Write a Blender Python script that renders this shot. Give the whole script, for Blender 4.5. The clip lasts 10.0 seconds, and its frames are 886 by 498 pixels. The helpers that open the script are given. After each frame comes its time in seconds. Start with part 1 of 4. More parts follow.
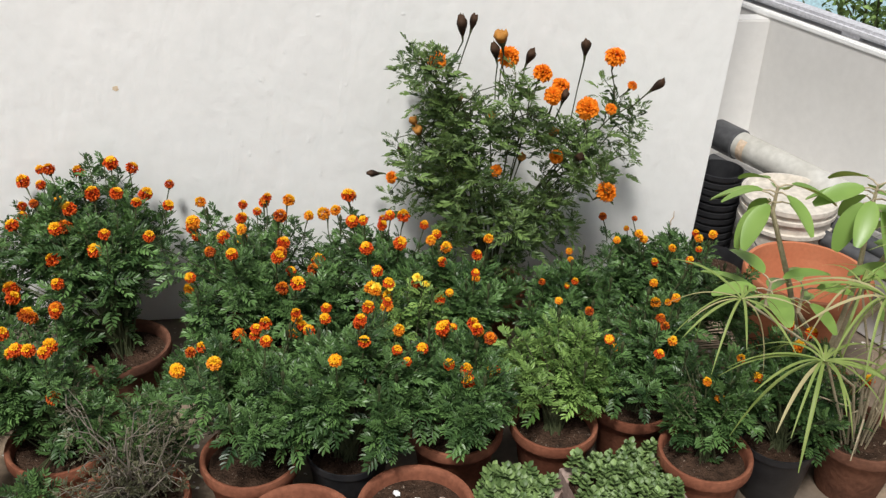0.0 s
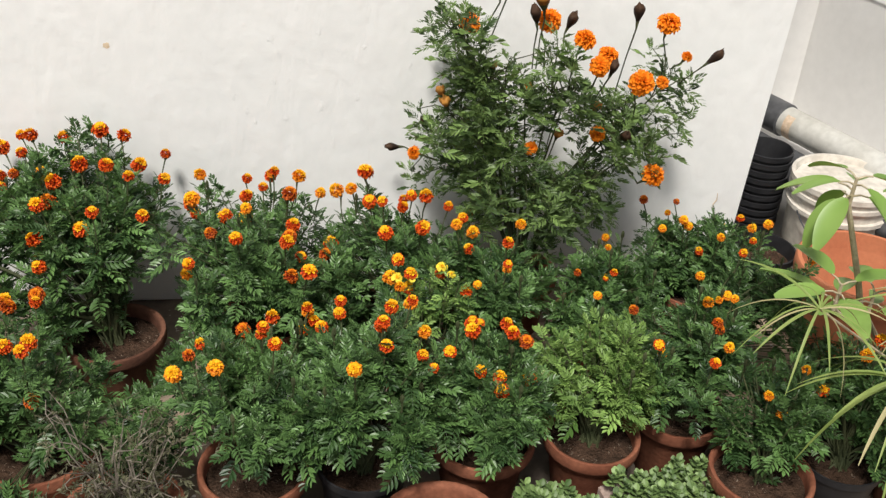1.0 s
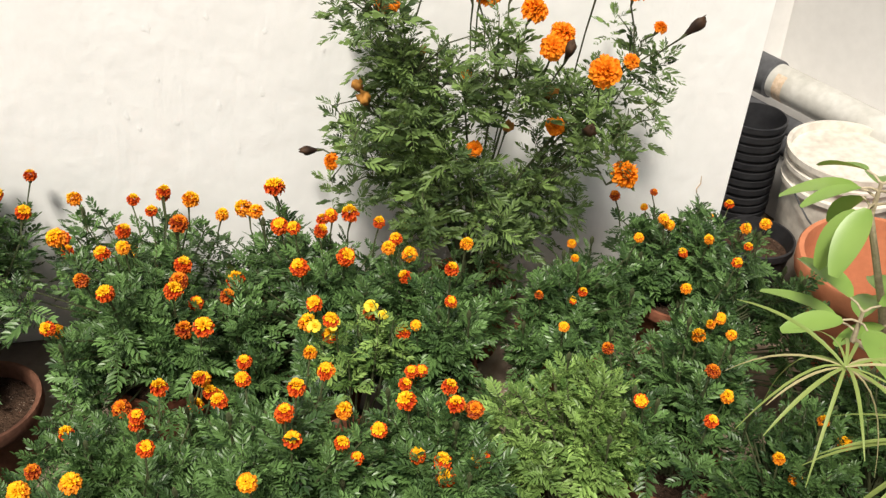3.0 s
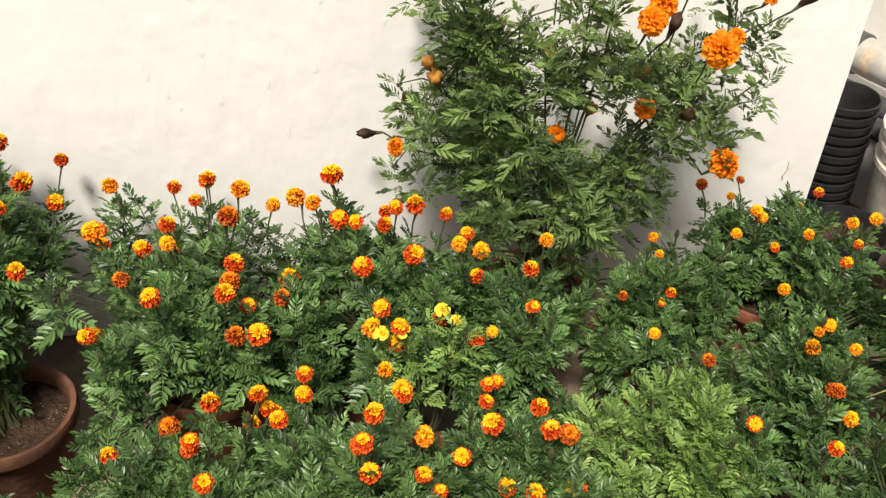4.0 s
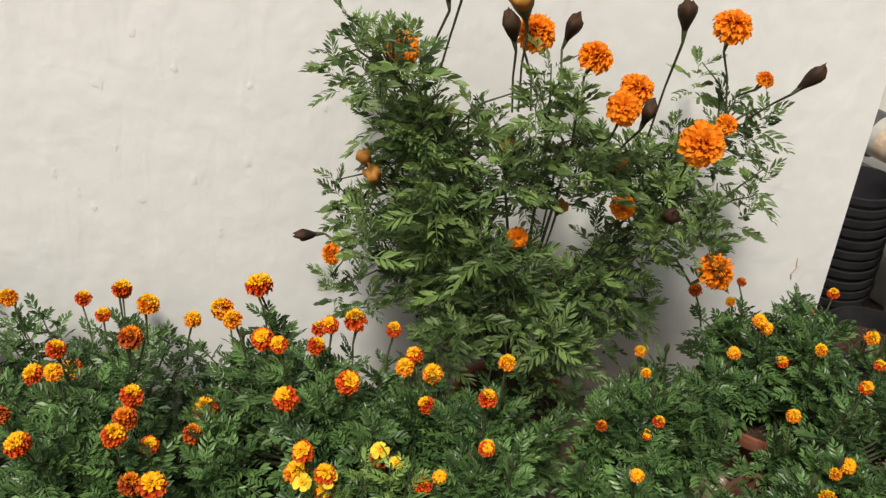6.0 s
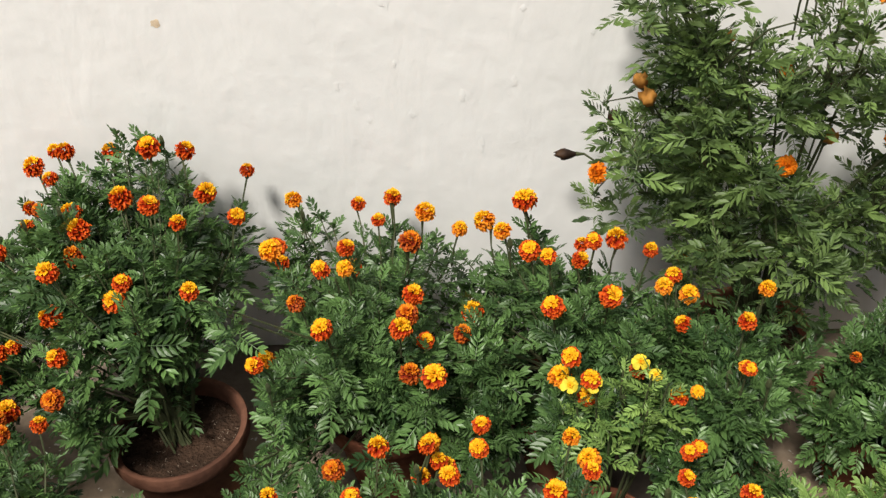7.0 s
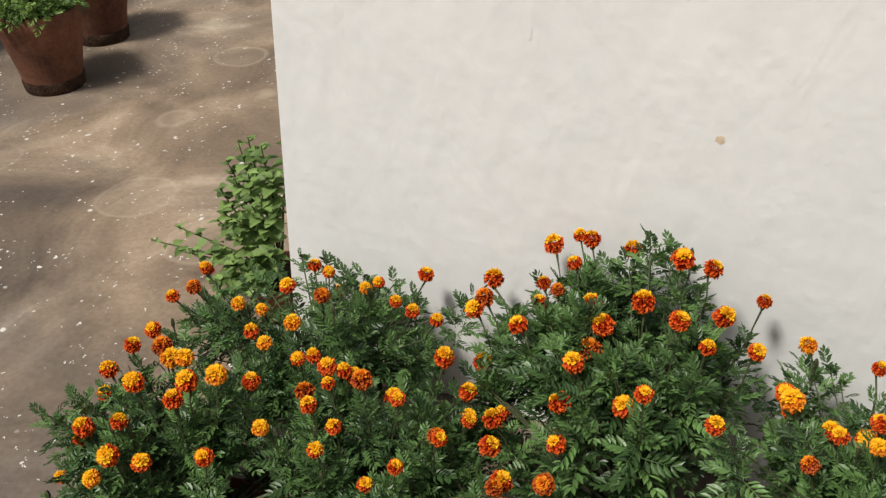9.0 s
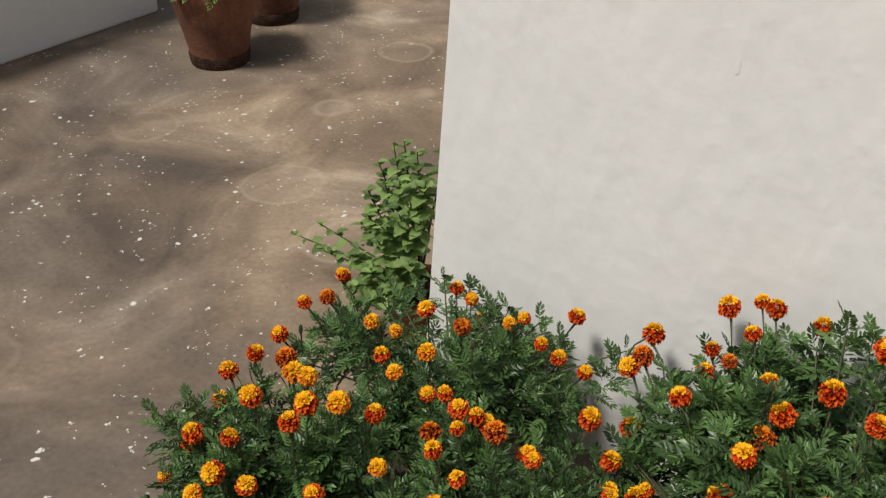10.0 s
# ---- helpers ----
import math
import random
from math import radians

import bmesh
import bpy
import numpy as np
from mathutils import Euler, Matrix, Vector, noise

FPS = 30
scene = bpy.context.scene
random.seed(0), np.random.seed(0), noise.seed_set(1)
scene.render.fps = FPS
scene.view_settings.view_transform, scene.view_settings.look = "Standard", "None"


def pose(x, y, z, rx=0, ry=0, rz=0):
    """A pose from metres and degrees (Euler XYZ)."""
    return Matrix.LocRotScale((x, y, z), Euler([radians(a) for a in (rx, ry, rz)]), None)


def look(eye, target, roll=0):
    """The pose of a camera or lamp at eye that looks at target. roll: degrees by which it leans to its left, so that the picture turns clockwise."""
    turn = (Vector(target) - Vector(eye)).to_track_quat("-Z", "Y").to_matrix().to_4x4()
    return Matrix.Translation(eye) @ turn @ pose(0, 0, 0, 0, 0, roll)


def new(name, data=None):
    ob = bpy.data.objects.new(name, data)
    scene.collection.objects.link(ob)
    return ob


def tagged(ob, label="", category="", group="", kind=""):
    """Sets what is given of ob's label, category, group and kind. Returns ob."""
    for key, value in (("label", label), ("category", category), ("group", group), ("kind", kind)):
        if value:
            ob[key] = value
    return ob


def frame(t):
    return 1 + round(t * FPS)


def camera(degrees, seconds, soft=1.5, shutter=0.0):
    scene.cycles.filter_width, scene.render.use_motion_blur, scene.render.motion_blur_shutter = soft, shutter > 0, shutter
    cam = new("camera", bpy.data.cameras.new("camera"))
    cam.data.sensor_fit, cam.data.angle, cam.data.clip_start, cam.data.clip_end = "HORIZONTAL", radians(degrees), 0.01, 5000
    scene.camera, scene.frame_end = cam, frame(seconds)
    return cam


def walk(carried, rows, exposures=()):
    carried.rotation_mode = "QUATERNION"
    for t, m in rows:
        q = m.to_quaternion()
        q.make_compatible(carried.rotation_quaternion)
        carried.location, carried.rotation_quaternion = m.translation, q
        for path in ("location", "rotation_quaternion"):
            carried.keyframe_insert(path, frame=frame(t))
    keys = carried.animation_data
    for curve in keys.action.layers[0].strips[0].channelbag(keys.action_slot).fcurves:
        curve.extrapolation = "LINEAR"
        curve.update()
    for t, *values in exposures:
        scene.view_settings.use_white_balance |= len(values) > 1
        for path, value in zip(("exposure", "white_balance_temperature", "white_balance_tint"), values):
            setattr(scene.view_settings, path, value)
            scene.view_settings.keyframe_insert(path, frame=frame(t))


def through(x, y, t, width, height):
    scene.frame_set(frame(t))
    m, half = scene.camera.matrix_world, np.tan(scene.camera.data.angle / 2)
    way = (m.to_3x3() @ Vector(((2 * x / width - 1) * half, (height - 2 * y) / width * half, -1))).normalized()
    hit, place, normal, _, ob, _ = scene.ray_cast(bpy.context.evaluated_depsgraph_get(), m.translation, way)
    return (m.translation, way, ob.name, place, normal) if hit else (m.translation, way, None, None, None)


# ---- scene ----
cam = camera(48.6, 10.0, soft=1.35)
PATH = [
    (0, (0.512, 0.222, 1.846), (0.792, 1.94, 0.861), 2.1),
    (0.5, (0.48, 0.38, 1.795), (0.702, 2.1, 0.798), 3.8),
    (1, (0.471, 0.516, 1.77), (0.76, 2.185, 0.707), 3.7),
    (1.5, (0.472, 0.606, 1.763), (0.988, 2.205, 0.679), 6.0),
    (2, (0.535, 0.738, 1.746), (1.133, 2.306, 0.658), 6.3),
    (2.5, (0.599, 0.906, 1.699), (1.089, 2.5, 0.595), 4.3),
    (2.7, (0.652, 0.944, 1.707), (1.051, 2.541, 0.571), 2.6),
    (3.8, (0.609, 1.153, 1.626), (0.883, 2.716, 0.409), 0.9),
    (4, (0.569, 1.208, 1.614), (0.862, 2.761, 0.388), 1.4),
    (4.5, (0.585, 1.309, 1.594), (0.837, 2.852, 0.347), 0.8),
    (5, (0.714, 1.422, 1.573), (0.949, 3.004, 0.372), -0.2),
    (5.1, (0.711, 1.429, 1.572), (0.989, 3.031, 0.407), 0.6),
    (5.2, (0.753, 1.462, 1.564), (1.029, 3.092, 0.438), 0.4),
    (6.3, (0.724, 1.437, 1.517), (0.973, 3.08, 0.404), 0.1),
    (6.5, (0.685, 1.42, 1.524), (0.83, 3.046, 0.369), -1.4),
    (6.9, (0.608, 1.408, 1.562), (0.561, 2.981, 0.328), -3.9),
    (7, (0.587, 1.391, 1.558), (0.488, 2.968, 0.331), -4.1),
    (7.5, (0.479, 1.366, 1.592), (0.198, 2.925, 0.372), -4.7),
    (8, (0.364, 1.34, 1.617), (-0.1, 2.893, 0.446), -4.5),
    (8.5, (0.28, 1.326, 1.632), (-0.322, 2.87, 0.513), -3.1),
    (9, (0.238, 1.398, 1.638), (-0.508, 2.897, 0.544), -2.3),
    (9.5, (0.19, 1.493, 1.612), (-0.662, 2.937, 0.522), -1.3),
    (10, (0.107, 1.536, 1.581), (-0.871, 2.904, 0.499), 0.6),
]
EXPOSURES = [(0.0, -0.08, 6220, 10), (1.0, 0.05, 6380, 10), (2.0, 0.25, 6500, 10), (2.5, 0.25, 6600, 10), (4.5, 0.34, 6980, 10), (5.2, 0.14, 6850, 10), (6.3, -0.2, 6650, 10), (7.0, 0.02, 6550, 10), (7.5, 0.06, 6500, 10), (8.5, -0.12, 6500, 10), (9.5, -0.34, 6500, 10), (10.0, -0.42, 6500, 10)]
walk(cam, [(t, look(eye, target, roll)) for t, eye, target, roll in PATH], EXPOSURES)

# ---- light ----
world = bpy.data.worlds.new("sky")
scene.world = world
world.use_nodes = True
SUN_ELEV, SUN_TURN = 60.0, 202.0
nt = world.node_tree
sky = nt.nodes.new("ShaderNodeTexSky")
sky.sky_type = "NISHITA"
sky.sun_disc = False
sky.sun_elevation, sky.sun_rotation = radians(SUN_ELEV), radians(SUN_TURN)
sky.air_density, sky.dust_density, sky.ozone_density = 1.0, 4.0, 1.0
hsv = nt.nodes.new("ShaderNodeHueSaturation")
hsv.inputs["Saturation"].default_value = 0.35
nt.links.new(sky.outputs[0], hsv.inputs["Color"])
nt.links.new(hsv.outputs[0], nt.nodes["Background"].inputs["Color"])
nt.nodes["Background"].inputs["Strength"].default_value = 0.078
lamp = bpy.data.lights.new("sun", "SUN")
lamp.energy, lamp.angle, lamp.color = 4.0, radians(10), (1.0, 0.95, 0.87)
sun = new("sun", lamp)
az, el = radians(SUN_TURN), radians(SUN_ELEV)
sun.matrix_world = look((math.sin(az) * math.cos(el) * 20, math.cos(az) * math.cos(el) * 20, math.sin(el) * 20), (0, 0, 0))


# ---- materials ----
def material(name, rough=0.7, spec=0.3):
    m = bpy.data.materials.new(name)
    m.use_nodes = True
    b = m.node_tree.nodes["Principled BSDF"]
    b.inputs["Roughness"].default_value = rough
    b.inputs["Specular IOR Level"].default_value = spec
    return m, m.node_tree, b


def node(t, kind, **values):
    n = t.nodes.new(kind)
    for k, v in values.items():
        n.inputs[k].default_value = v
    return n


def ramp(t, source, stops):
    r = t.nodes.new("ShaderNodeValToRGB")
    e = r.color_ramp.elements
    while len(e) < len(stops):
        e.new(0.5)
    for el_, (p, c) in zip(e, stops):
        el_.position, el_.color = p, (*c, 1)
    t.links.new(source, r.inputs[0])
    return r.outputs[0]


def mixed(t, a, b, fac, mode="MIX"):
    m = t.nodes.new("ShaderNodeMix")
    m.data_type, m.blend_type = "RGBA", mode
    for sock, v in ((m.inputs[0], fac), (m.inputs[6], a), (m.inputs[7], b)):
        if isinstance(v, (int, float)):
            sock.default_value = v
        elif isinstance(v, tuple):
            sock.default_value = (*v, 1)
        else:
            t.links.new(v, sock)
    return m.outputs[2]


def bumped(t, b, source, strength, distance=0.01):
    n = node(t, "ShaderNodeBump", Strength=strength, Distance=distance)
    t.links.new(source, n.inputs["Height"])
    t.links.new(n.outputs[0], b.inputs["Normal"])


def surface(name, c1, c2, coarse, fine, rough=0.75, bump=0.3, spec=0.3, spots=None, depth=0.004, stretch=(1, 1, 1), grain=(0.8, 1.12), relief=0.0):
    """Two scales of mottling over object coordinates, with a bump and, if given, spots (scale, size, colour)."""
    m, t, b = material(name, rough, spec)
    geo = t.nodes.new("ShaderNodeNewGeometry")
    mp = t.nodes.new("ShaderNodeMapping")
    mp.inputs["Scale"].default_value = stretch
    t.links.new(geo.outputs["Position"], mp.inputs[0])
    n1 = node(t, "ShaderNodeTexNoise", Scale=coarse, Detail=6.0, Roughness=0.6)
    n2 = node(t, "ShaderNodeTexNoise", Scale=fine, Detail=4.0)
    for n in (n1, n2):
        t.links.new(mp.outputs[0], n.inputs["Vector"])
    a = ramp(t, n1.outputs[0], [(0.32, c1), (0.68, c2)])
    g = ramp(t, n2.outputs[0], [(0.3, (grain[0],) * 3), (0.7, (grain[1],) * 3)])
    col = mixed(t, a, g, 1.0, "MULTIPLY")
    if spots:
        v = node(t, "ShaderNodeTexVoronoi", Scale=spots[0])
        wob = node(t, "ShaderNodeTexNoise", Scale=spots[0] * 2.0)
        t.links.new(mp.outputs[0], wob.inputs["Vector"])
        t.links.new(mixed(t, mp.outputs[0], wob.outputs["Color"], 0.04), v.inputs["Vector"])
        s = ramp(t, v.outputs["Distance"], [(spots[1], (1, 1, 1)), (spots[1] + 0.03, (0, 0, 0))])
        col = mixed(t, col, spots[2], s)
    t.links.new(col, b.inputs["Base Color"])
    height = n2.outputs[0]
    if relief:
        mp2 = t.nodes.new("ShaderNodeMapping")
        mp2.inputs["Scale"].default_value = (1.6, 1.0, 0.7)
        t.links.new(geo.outputs["Position"], mp2.inputs[0])
        n3 = node(t, "ShaderNodeTexNoise", Scale=relief, Detail=3.0, Distortion=0.4)
        t.links.new(mp2.outputs[0], n3.inputs["Vector"])
        mx = t.nodes.new("ShaderNodeMath")
        mx.operation = "MULTIPLY_ADD"
        mx.inputs[1].default_value = 3.0
        t.links.new(n3.outputs[0], mx.inputs[0])
        t.links.new(n2.outputs[0], mx.inputs[2])
        height = mx.outputs[0]
    bumped(t, b, height, bump, depth)
    return m


def leafy(name, dark, light, rough=0.5, through=0.25, vary=0.5, waxy=0.35):
    """Leaf: colour varies leaf by leaf and softly over the plant; some light passes through."""
    m, t, b = material(name, rough, waxy)
    geo = t.nodes.new("ShaderNodeNewGeometry")
    n = node(t, "ShaderNodeTexNoise", Scale=9.0, Detail=2.0)
    t.links.new(geo.outputs["Position"], n.inputs["Vector"])
    soft = ramp(t, n.outputs[0], [(0.35, dark), (0.65, light)])
    own = ramp(t, geo.outputs["Random Per Island"], [(0.0, dark), (0.75, light), (1.0, tuple(min(1, c * 1.5) for c in light))])
    col = mixed(t, soft, own, vary)
    t.links.new(col, b.inputs["Base Color"])
    tr = t.nodes.new("ShaderNodeBsdfTranslucent")
    t.links.new(mixed(t, col, (1.0, 1.0, 0.35), 0.25, "MULTIPLY"), tr.inputs[0])
    mx = t.nodes.new("ShaderNodeMixShader")
    mx.inputs[0].default_value = through
    t.links.new(b.outputs[0], mx.inputs[1])
    t.links.new(tr.outputs[0], mx.inputs[2])
    t.links.new(mx.outputs[0], t.nodes["Material Output"].inputs[0])
    return m


def petal(name, base, edge, start=0.55):
    """Petal: coloured along its length by the attribute 'along' (0 at the heart, 1 at the rim)."""
    m, t, b = material(name, 0.6, 0.2)
    at = t.nodes.new("ShaderNodeAttribute")
    at.attribute_name = "along"
    geo = t.nodes.new("ShaderNodeNewGeometry")
    own = ramp(t, geo.outputs["Random Per Island"], [(0.0, (0.85, 0.85, 0.85)), (1.0, (1.08, 1.08, 1.08))])
    col = ramp(t, at.outputs["Fac"], [(start, base), (min(1.0, start + 0.3), edge)])
    col = mixed(t, col, own, 1.0, "MULTIPLY")
    t.links.new(col, b.inputs["Base Color"])
    tr = t.nodes.new("ShaderNodeBsdfTranslucent")
    t.links.new(col, tr.inputs[0])
    mx = t.nodes.new("ShaderNodeMixShader")
    mx.inputs[0].default_value = 0.22
    t.links.new(b.outputs[0], mx.inputs[1])
    t.links.new(tr.outputs[0], mx.inputs[2])
    t.links.new(mx.outputs[0], t.nodes["Material Output"].inputs[0])
    return m


PLASTER = surface("white_plaster", (0.825, 0.83, 0.815), (0.885, 0.88, 0.86), 1.3, 22, 0.85, 0.3, 0.2, depth=0.006, grain=(0.97, 1.015), relief=7.0)
PLASTER_GREY = surface("greyish_plaster", (0.66, 0.645, 0.62), (0.75, 0.735, 0.71), 1.6, 30, 0.9, 0.2, 0.2, grain=(0.97, 1.02))
COPING = surface("grey_coping", (0.50, 0.50, 0.53), (0.60, 0.60, 0.63), 3, 70, 0.8, 0.3)
FLOOR, ft, fb = material("stained_concrete", 0.7, 0.35)
fg = ft.nodes.new("ShaderNodeNewGeometry")
f1 = node(ft, "ShaderNodeTexNoise", Scale=1.7, Detail=9.0, Roughness=0.6, Distortion=0.9)
f2 = node(ft, "ShaderNodeTexNoise", Scale=0.8, Detail=5.0, Distortion=0.5)
f3 = node(ft, "ShaderNodeTexNoise", Scale=60.0, Detail=4.0)
f4 = node(ft, "ShaderNodeTexNoise", Scale=5.0, Detail=3.0)
for q in (f1, f2, f3, f4):
    ft.links.new(fg.outputs["Position"], q.inputs["Vector"])
fc = ramp(ft, f1.outputs[0], [(0.28, (0.10, 0.078, 0.060)), (0.45, (0.20, 0.158, 0.118)), (0.57, (0.285, 0.23, 0.174)), (0.70, (0.45, 0.385, 0.30))])
fc = mixed(ft, fc, ramp(ft, f2.outputs[0], [(0.42, (0.60, 0.60, 0.63)), (0.56, (1.12, 1.05, 0.97))]), 1.0, "MULTIPLY")
fc = mixed(ft, fc, ramp(ft, f3.outputs[0], [(0.3, (0.86, 0.86, 0.86)), (0.7, (1.1, 1.1, 1.1))]), 1.0, "MULTIPLY")
for sc, sz, cut in ((16.0, 0.085, 0.47), (34.0, 0.115, 0.50), (7.0, 0.045, 0.48)):
    fv = node(ft, "ShaderNodeTexVoronoi", Scale=sc)
    fw = node(ft, "ShaderNodeTexNoise", Scale=sc * 2.5)
    ft.links.new(fg.outputs["Position"], fw.inputs["Vector"])
    ft.links.new(mixed(ft, fg.outputs["Position"], fw.outputs["Color"], 0.03), fv.inputs["Vector"])
    fs = ramp(ft, fv.outputs["Distance"], [(sz, (1, 1, 1)), (sz + 0.03, (0, 0, 0))])
    fs = mixed(ft, fs, ramp(ft, f4.outputs[0], [(cut, (0, 0, 0)), (cut + 0.03, (1, 1, 1))]), 1.0, "MULTIPLY")
    fc = mixed(ft, fc, (0.66, 0.63, 0.58), fs)
# ring marks left by pots
rv_ = node(ft, "ShaderNodeTexVoronoi", Scale=2.3)
ft.links.new(mixed(ft, fg.outputs["Position"], f4.outputs["Color"], 0.05), rv_.inputs["Vector"])
ring = ramp(ft, rv_.outputs["Distance"], [(0.0, (0.12, 0.12, 0.12)), (0.265, (0.12, 0.12, 0.12)), (0.285, (0.34, 0.34, 0.34)), (0.315, (0, 0, 0))])
ring = mixed(ft, ring, ramp(ft, f2.outputs[0], [(0.47, (0, 0, 0)), (0.55, (1, 1, 1))]), 1.0, "MULTIPLY")
fc = mixed(ft, fc, (0.50, 0.41, 0.31), ring)
ft.links.new(fc, fb.inputs["Base Color"])
bumped(ft, fb, f3.outputs[0], 0.3, 0.004)
TERRA = surface("terracotta", (0.17, 0.060, 0.034), (0.29, 0.115, 0.066), 9, 90, 0.85, 0.35, 0.15)
# old clay, coloured darker to hold the shade on pots between bushes
TERRA_OLD_SHADED = surface("old_shaded_terracotta", (0.09, 0.042, 0.028), (0.23, 0.105, 0.065), 7, 70, 0.9, 0.5, 0.15)
TERRA_BRIGHT = surface("bright_terracotta", (0.45, 0.155, 0.075), (0.52, 0.20, 0.10), 6, 80, 0.7, 0.2, 0.25, grain=(0.93, 1.04))
CEMENT = surface("pinkish_cement", (0.36, 0.26, 0.22), (0.47, 0.36, 0.31), 8, 90, 0.9, 0.4, 0.15)
SOIL = surface("soil", (0.03, 0.019, 0.013), (0.085, 0.05, 0.033), 25, 130, 0.95, 1.0, 0.1, (55.0, 0.13, (0.22, 0.17, 0.13)), 0.012)
BLACK = surface("black_plastic", (0.012, 0.012, 0.014), (0.03, 0.03, 0.032), 12, 60, 0.45, 0.15, 0.5)
BUCKET = surface("white_plastic", (0.57, 0.51, 0.43), (0.66, 0.62, 0.55), 5, 40, 0.4, 0.1, 0.5)
PVC = surface("grimy_white_pipe", (0.40, 0.385, 0.34), (0.60, 0.59, 0.55), 5, 40, 0.5, 0.1, 0.4, grain=(0.92, 1.04))
PVC_GREY = surface("dark_grey_pipe", (0.045, 0.047, 0.05), (0.10, 0.10, 0.105), 7, 50, 0.5, 0.2, 0.4)
RUST = surface("rust", (0.58, 0.42, 0.28), (0.66, 0.54, 0.42), 30, 80, 0.9, 0.3)
BARK = surface("green_stem", (0.045, 0.058, 0.024), (0.085, 0.095, 0.042), 20, 120, 0.7, 0.3)
STALK = surface("pale_stem", (0.36, 0.30, 0.19), (0.50, 0.43, 0.30), 20, 120, 0.7, 0.4)
DRY = surface("dry_twig", (0.10, 0.085, 0.068), (0.25, 0.22, 0.175), 20, 100, 0.9, 0.3)
STAIN = surface("ochre_stain", (0.72, 0.56, 0.38), (0.80, 0.68, 0.52), 60, 150, 0.9, 0.2)
BLUE = surface("pale_blue_paint", (0.50, 0.78, 0.88), (0.56, 0.83, 0.91), 0.8, 20, 0.8, 0.1)
GLASS, gt, gb = material("dark_glass", 0.08, 0.6)
gb.inputs["Base Color"].default_value = (0.02, 0.022, 0.04, 1)

GREEN = leafy("marigold_leaf", (0.020, 0.050, 0.016), (0.108, 0.200, 0.058), 0.40, 0.12, 0.75, 0.42)
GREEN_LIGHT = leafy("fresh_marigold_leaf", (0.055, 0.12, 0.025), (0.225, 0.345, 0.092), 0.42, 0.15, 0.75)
GREEN_TALL = leafy("tall_marigold_leaf", (0.030, 0.060, 0.019), (0.15, 0.23, 0.066), 0.45, 0.15, 0.75, 0.35)
GREEN_DULL = leafy("fading_leaf", (0.055, 0.062, 0.032), (0.15, 0.145, 0.085))
GREEN_BROAD = leafy("broad_leaf", (0.15, 0.27, 0.05), (0.27, 0.41, 0.10), 0.38, 0.25, 0.6, 0.5)
GREEN_SEDGE = leafy("sedge_blade", (0.13, 0.22, 0.04), (0.32, 0.39, 0.12), 0.5, 0.3, 0.6)
STRAW = leafy("straw_blade", (0.34, 0.33, 0.15), (0.52, 0.46, 0.25), 0.6, 0.3, 0.6)
GREEN_HERB = leafy("herb_leaf", (0.06, 0.11, 0.03), (0.22, 0.33, 0.10), 0.55, 0.25, 0.75)
GREEN_SUCC = leafy("succulent_leaf", (0.065, 0.115, 0.035), (0.17, 0.25, 0.085), 0.45, 0.1, 0.85)
P_RED = petal("russet_petal", (0.46, 0.030, 0.006), (0.84, 0.15, 0.010), 0.66)
P_DARK = petal("dark_russet_petal", (0.26, 0.022, 0.007), (0.62, 0.14, 0.012), 0.65)
P_ORANGE = petal("orange_petal", (0.60, 0.10, 0.008), (0.86, 0.30, 0.015), 0.45)
P_YELLOW = petal("yellow_petal", (0.93, 0.36, 0.008), (0.97, 0.56, 0.018), 0.15)
P_LEMON = petal("lemon_petal", (0.85, 0.55, 0.02), (0.90, 0.72, 0.06), 0.2)
P_AFRICAN = petal("bright_orange_petal", (0.78, 0.17, 0.006), (0.90, 0.28, 0.012), 0.4)
P_DEAD = petal("withered_petal", (0.028, 0.016, 0.011), (0.075, 0.04, 0.022), 0.5)
P_TAN = petal("fading_petal", (0.30, 0.12, 0.03), (0.52, 0.24, 0.05), 0.5)


# ---- mesh helpers ----
def part(name, data, mat, parent=None, label="", at=None):
    """Links a bmesh, or (verts, faces), as one mesh object under a thing."""
    me = bpy.data.meshes.new(name)
    if isinstance(data, bmesh.types.BMesh):
        data.to_mesh(me)
        data.free()
    else:
        v, f = data
        me.from_pydata(v.tolist() if isinstance(v, np.ndarray) else v, [], f.tolist() if isinstance(f, np.ndarray) else f)
    for m in mat if isinstance(mat, (list, tuple)) else [mat]:
        me.materials.append(m)
    ob = new(name, me)
    if parent is not None:
        ob.parent = parent
    if at is not None:
        ob.matrix_basis = at
    if label:
        tagged(ob, label)
    return ob


def smooth(ob, angle=40):
    me = ob.data
    me.polygons.foreach_set("use_smooth", [True] * len(me.polygons))
    me.set_sharp_from_angle(angle=radians(angle))
    return ob


def thing(name, at, label, category, group="", kind=""):
    e = new(name)
    e.empty_display_size = 0.05
    e.matrix_basis = at
    return tagged(e, label, category, group, kind)


def lathe(profile, n=36, wobble=0.0, seed=0):
    """Turned body from (radius, height) pairs."""
    rng = np.random.default_rng(seed)
    ph = rng.uniform(0, 6.28, 3)
    v, f = [], []
    for r, z in profile:
        for i in range(n):
            a = 2 * math.pi * i / n
            k = 1 + wobble * (math.sin(2 * a + ph[0]) + 0.5 * math.sin(3 * a + ph[1] + z * 20))
            v.append((r * k * math.cos(a), r * k * math.sin(a), z))
    for j in range(len(profile) - 1):
        for i in range(n):
            f.append((j * n + i, j * n + (i + 1) % n, (j + 1) * n + (i + 1) % n, (j + 1) * n + i))
    return v, f


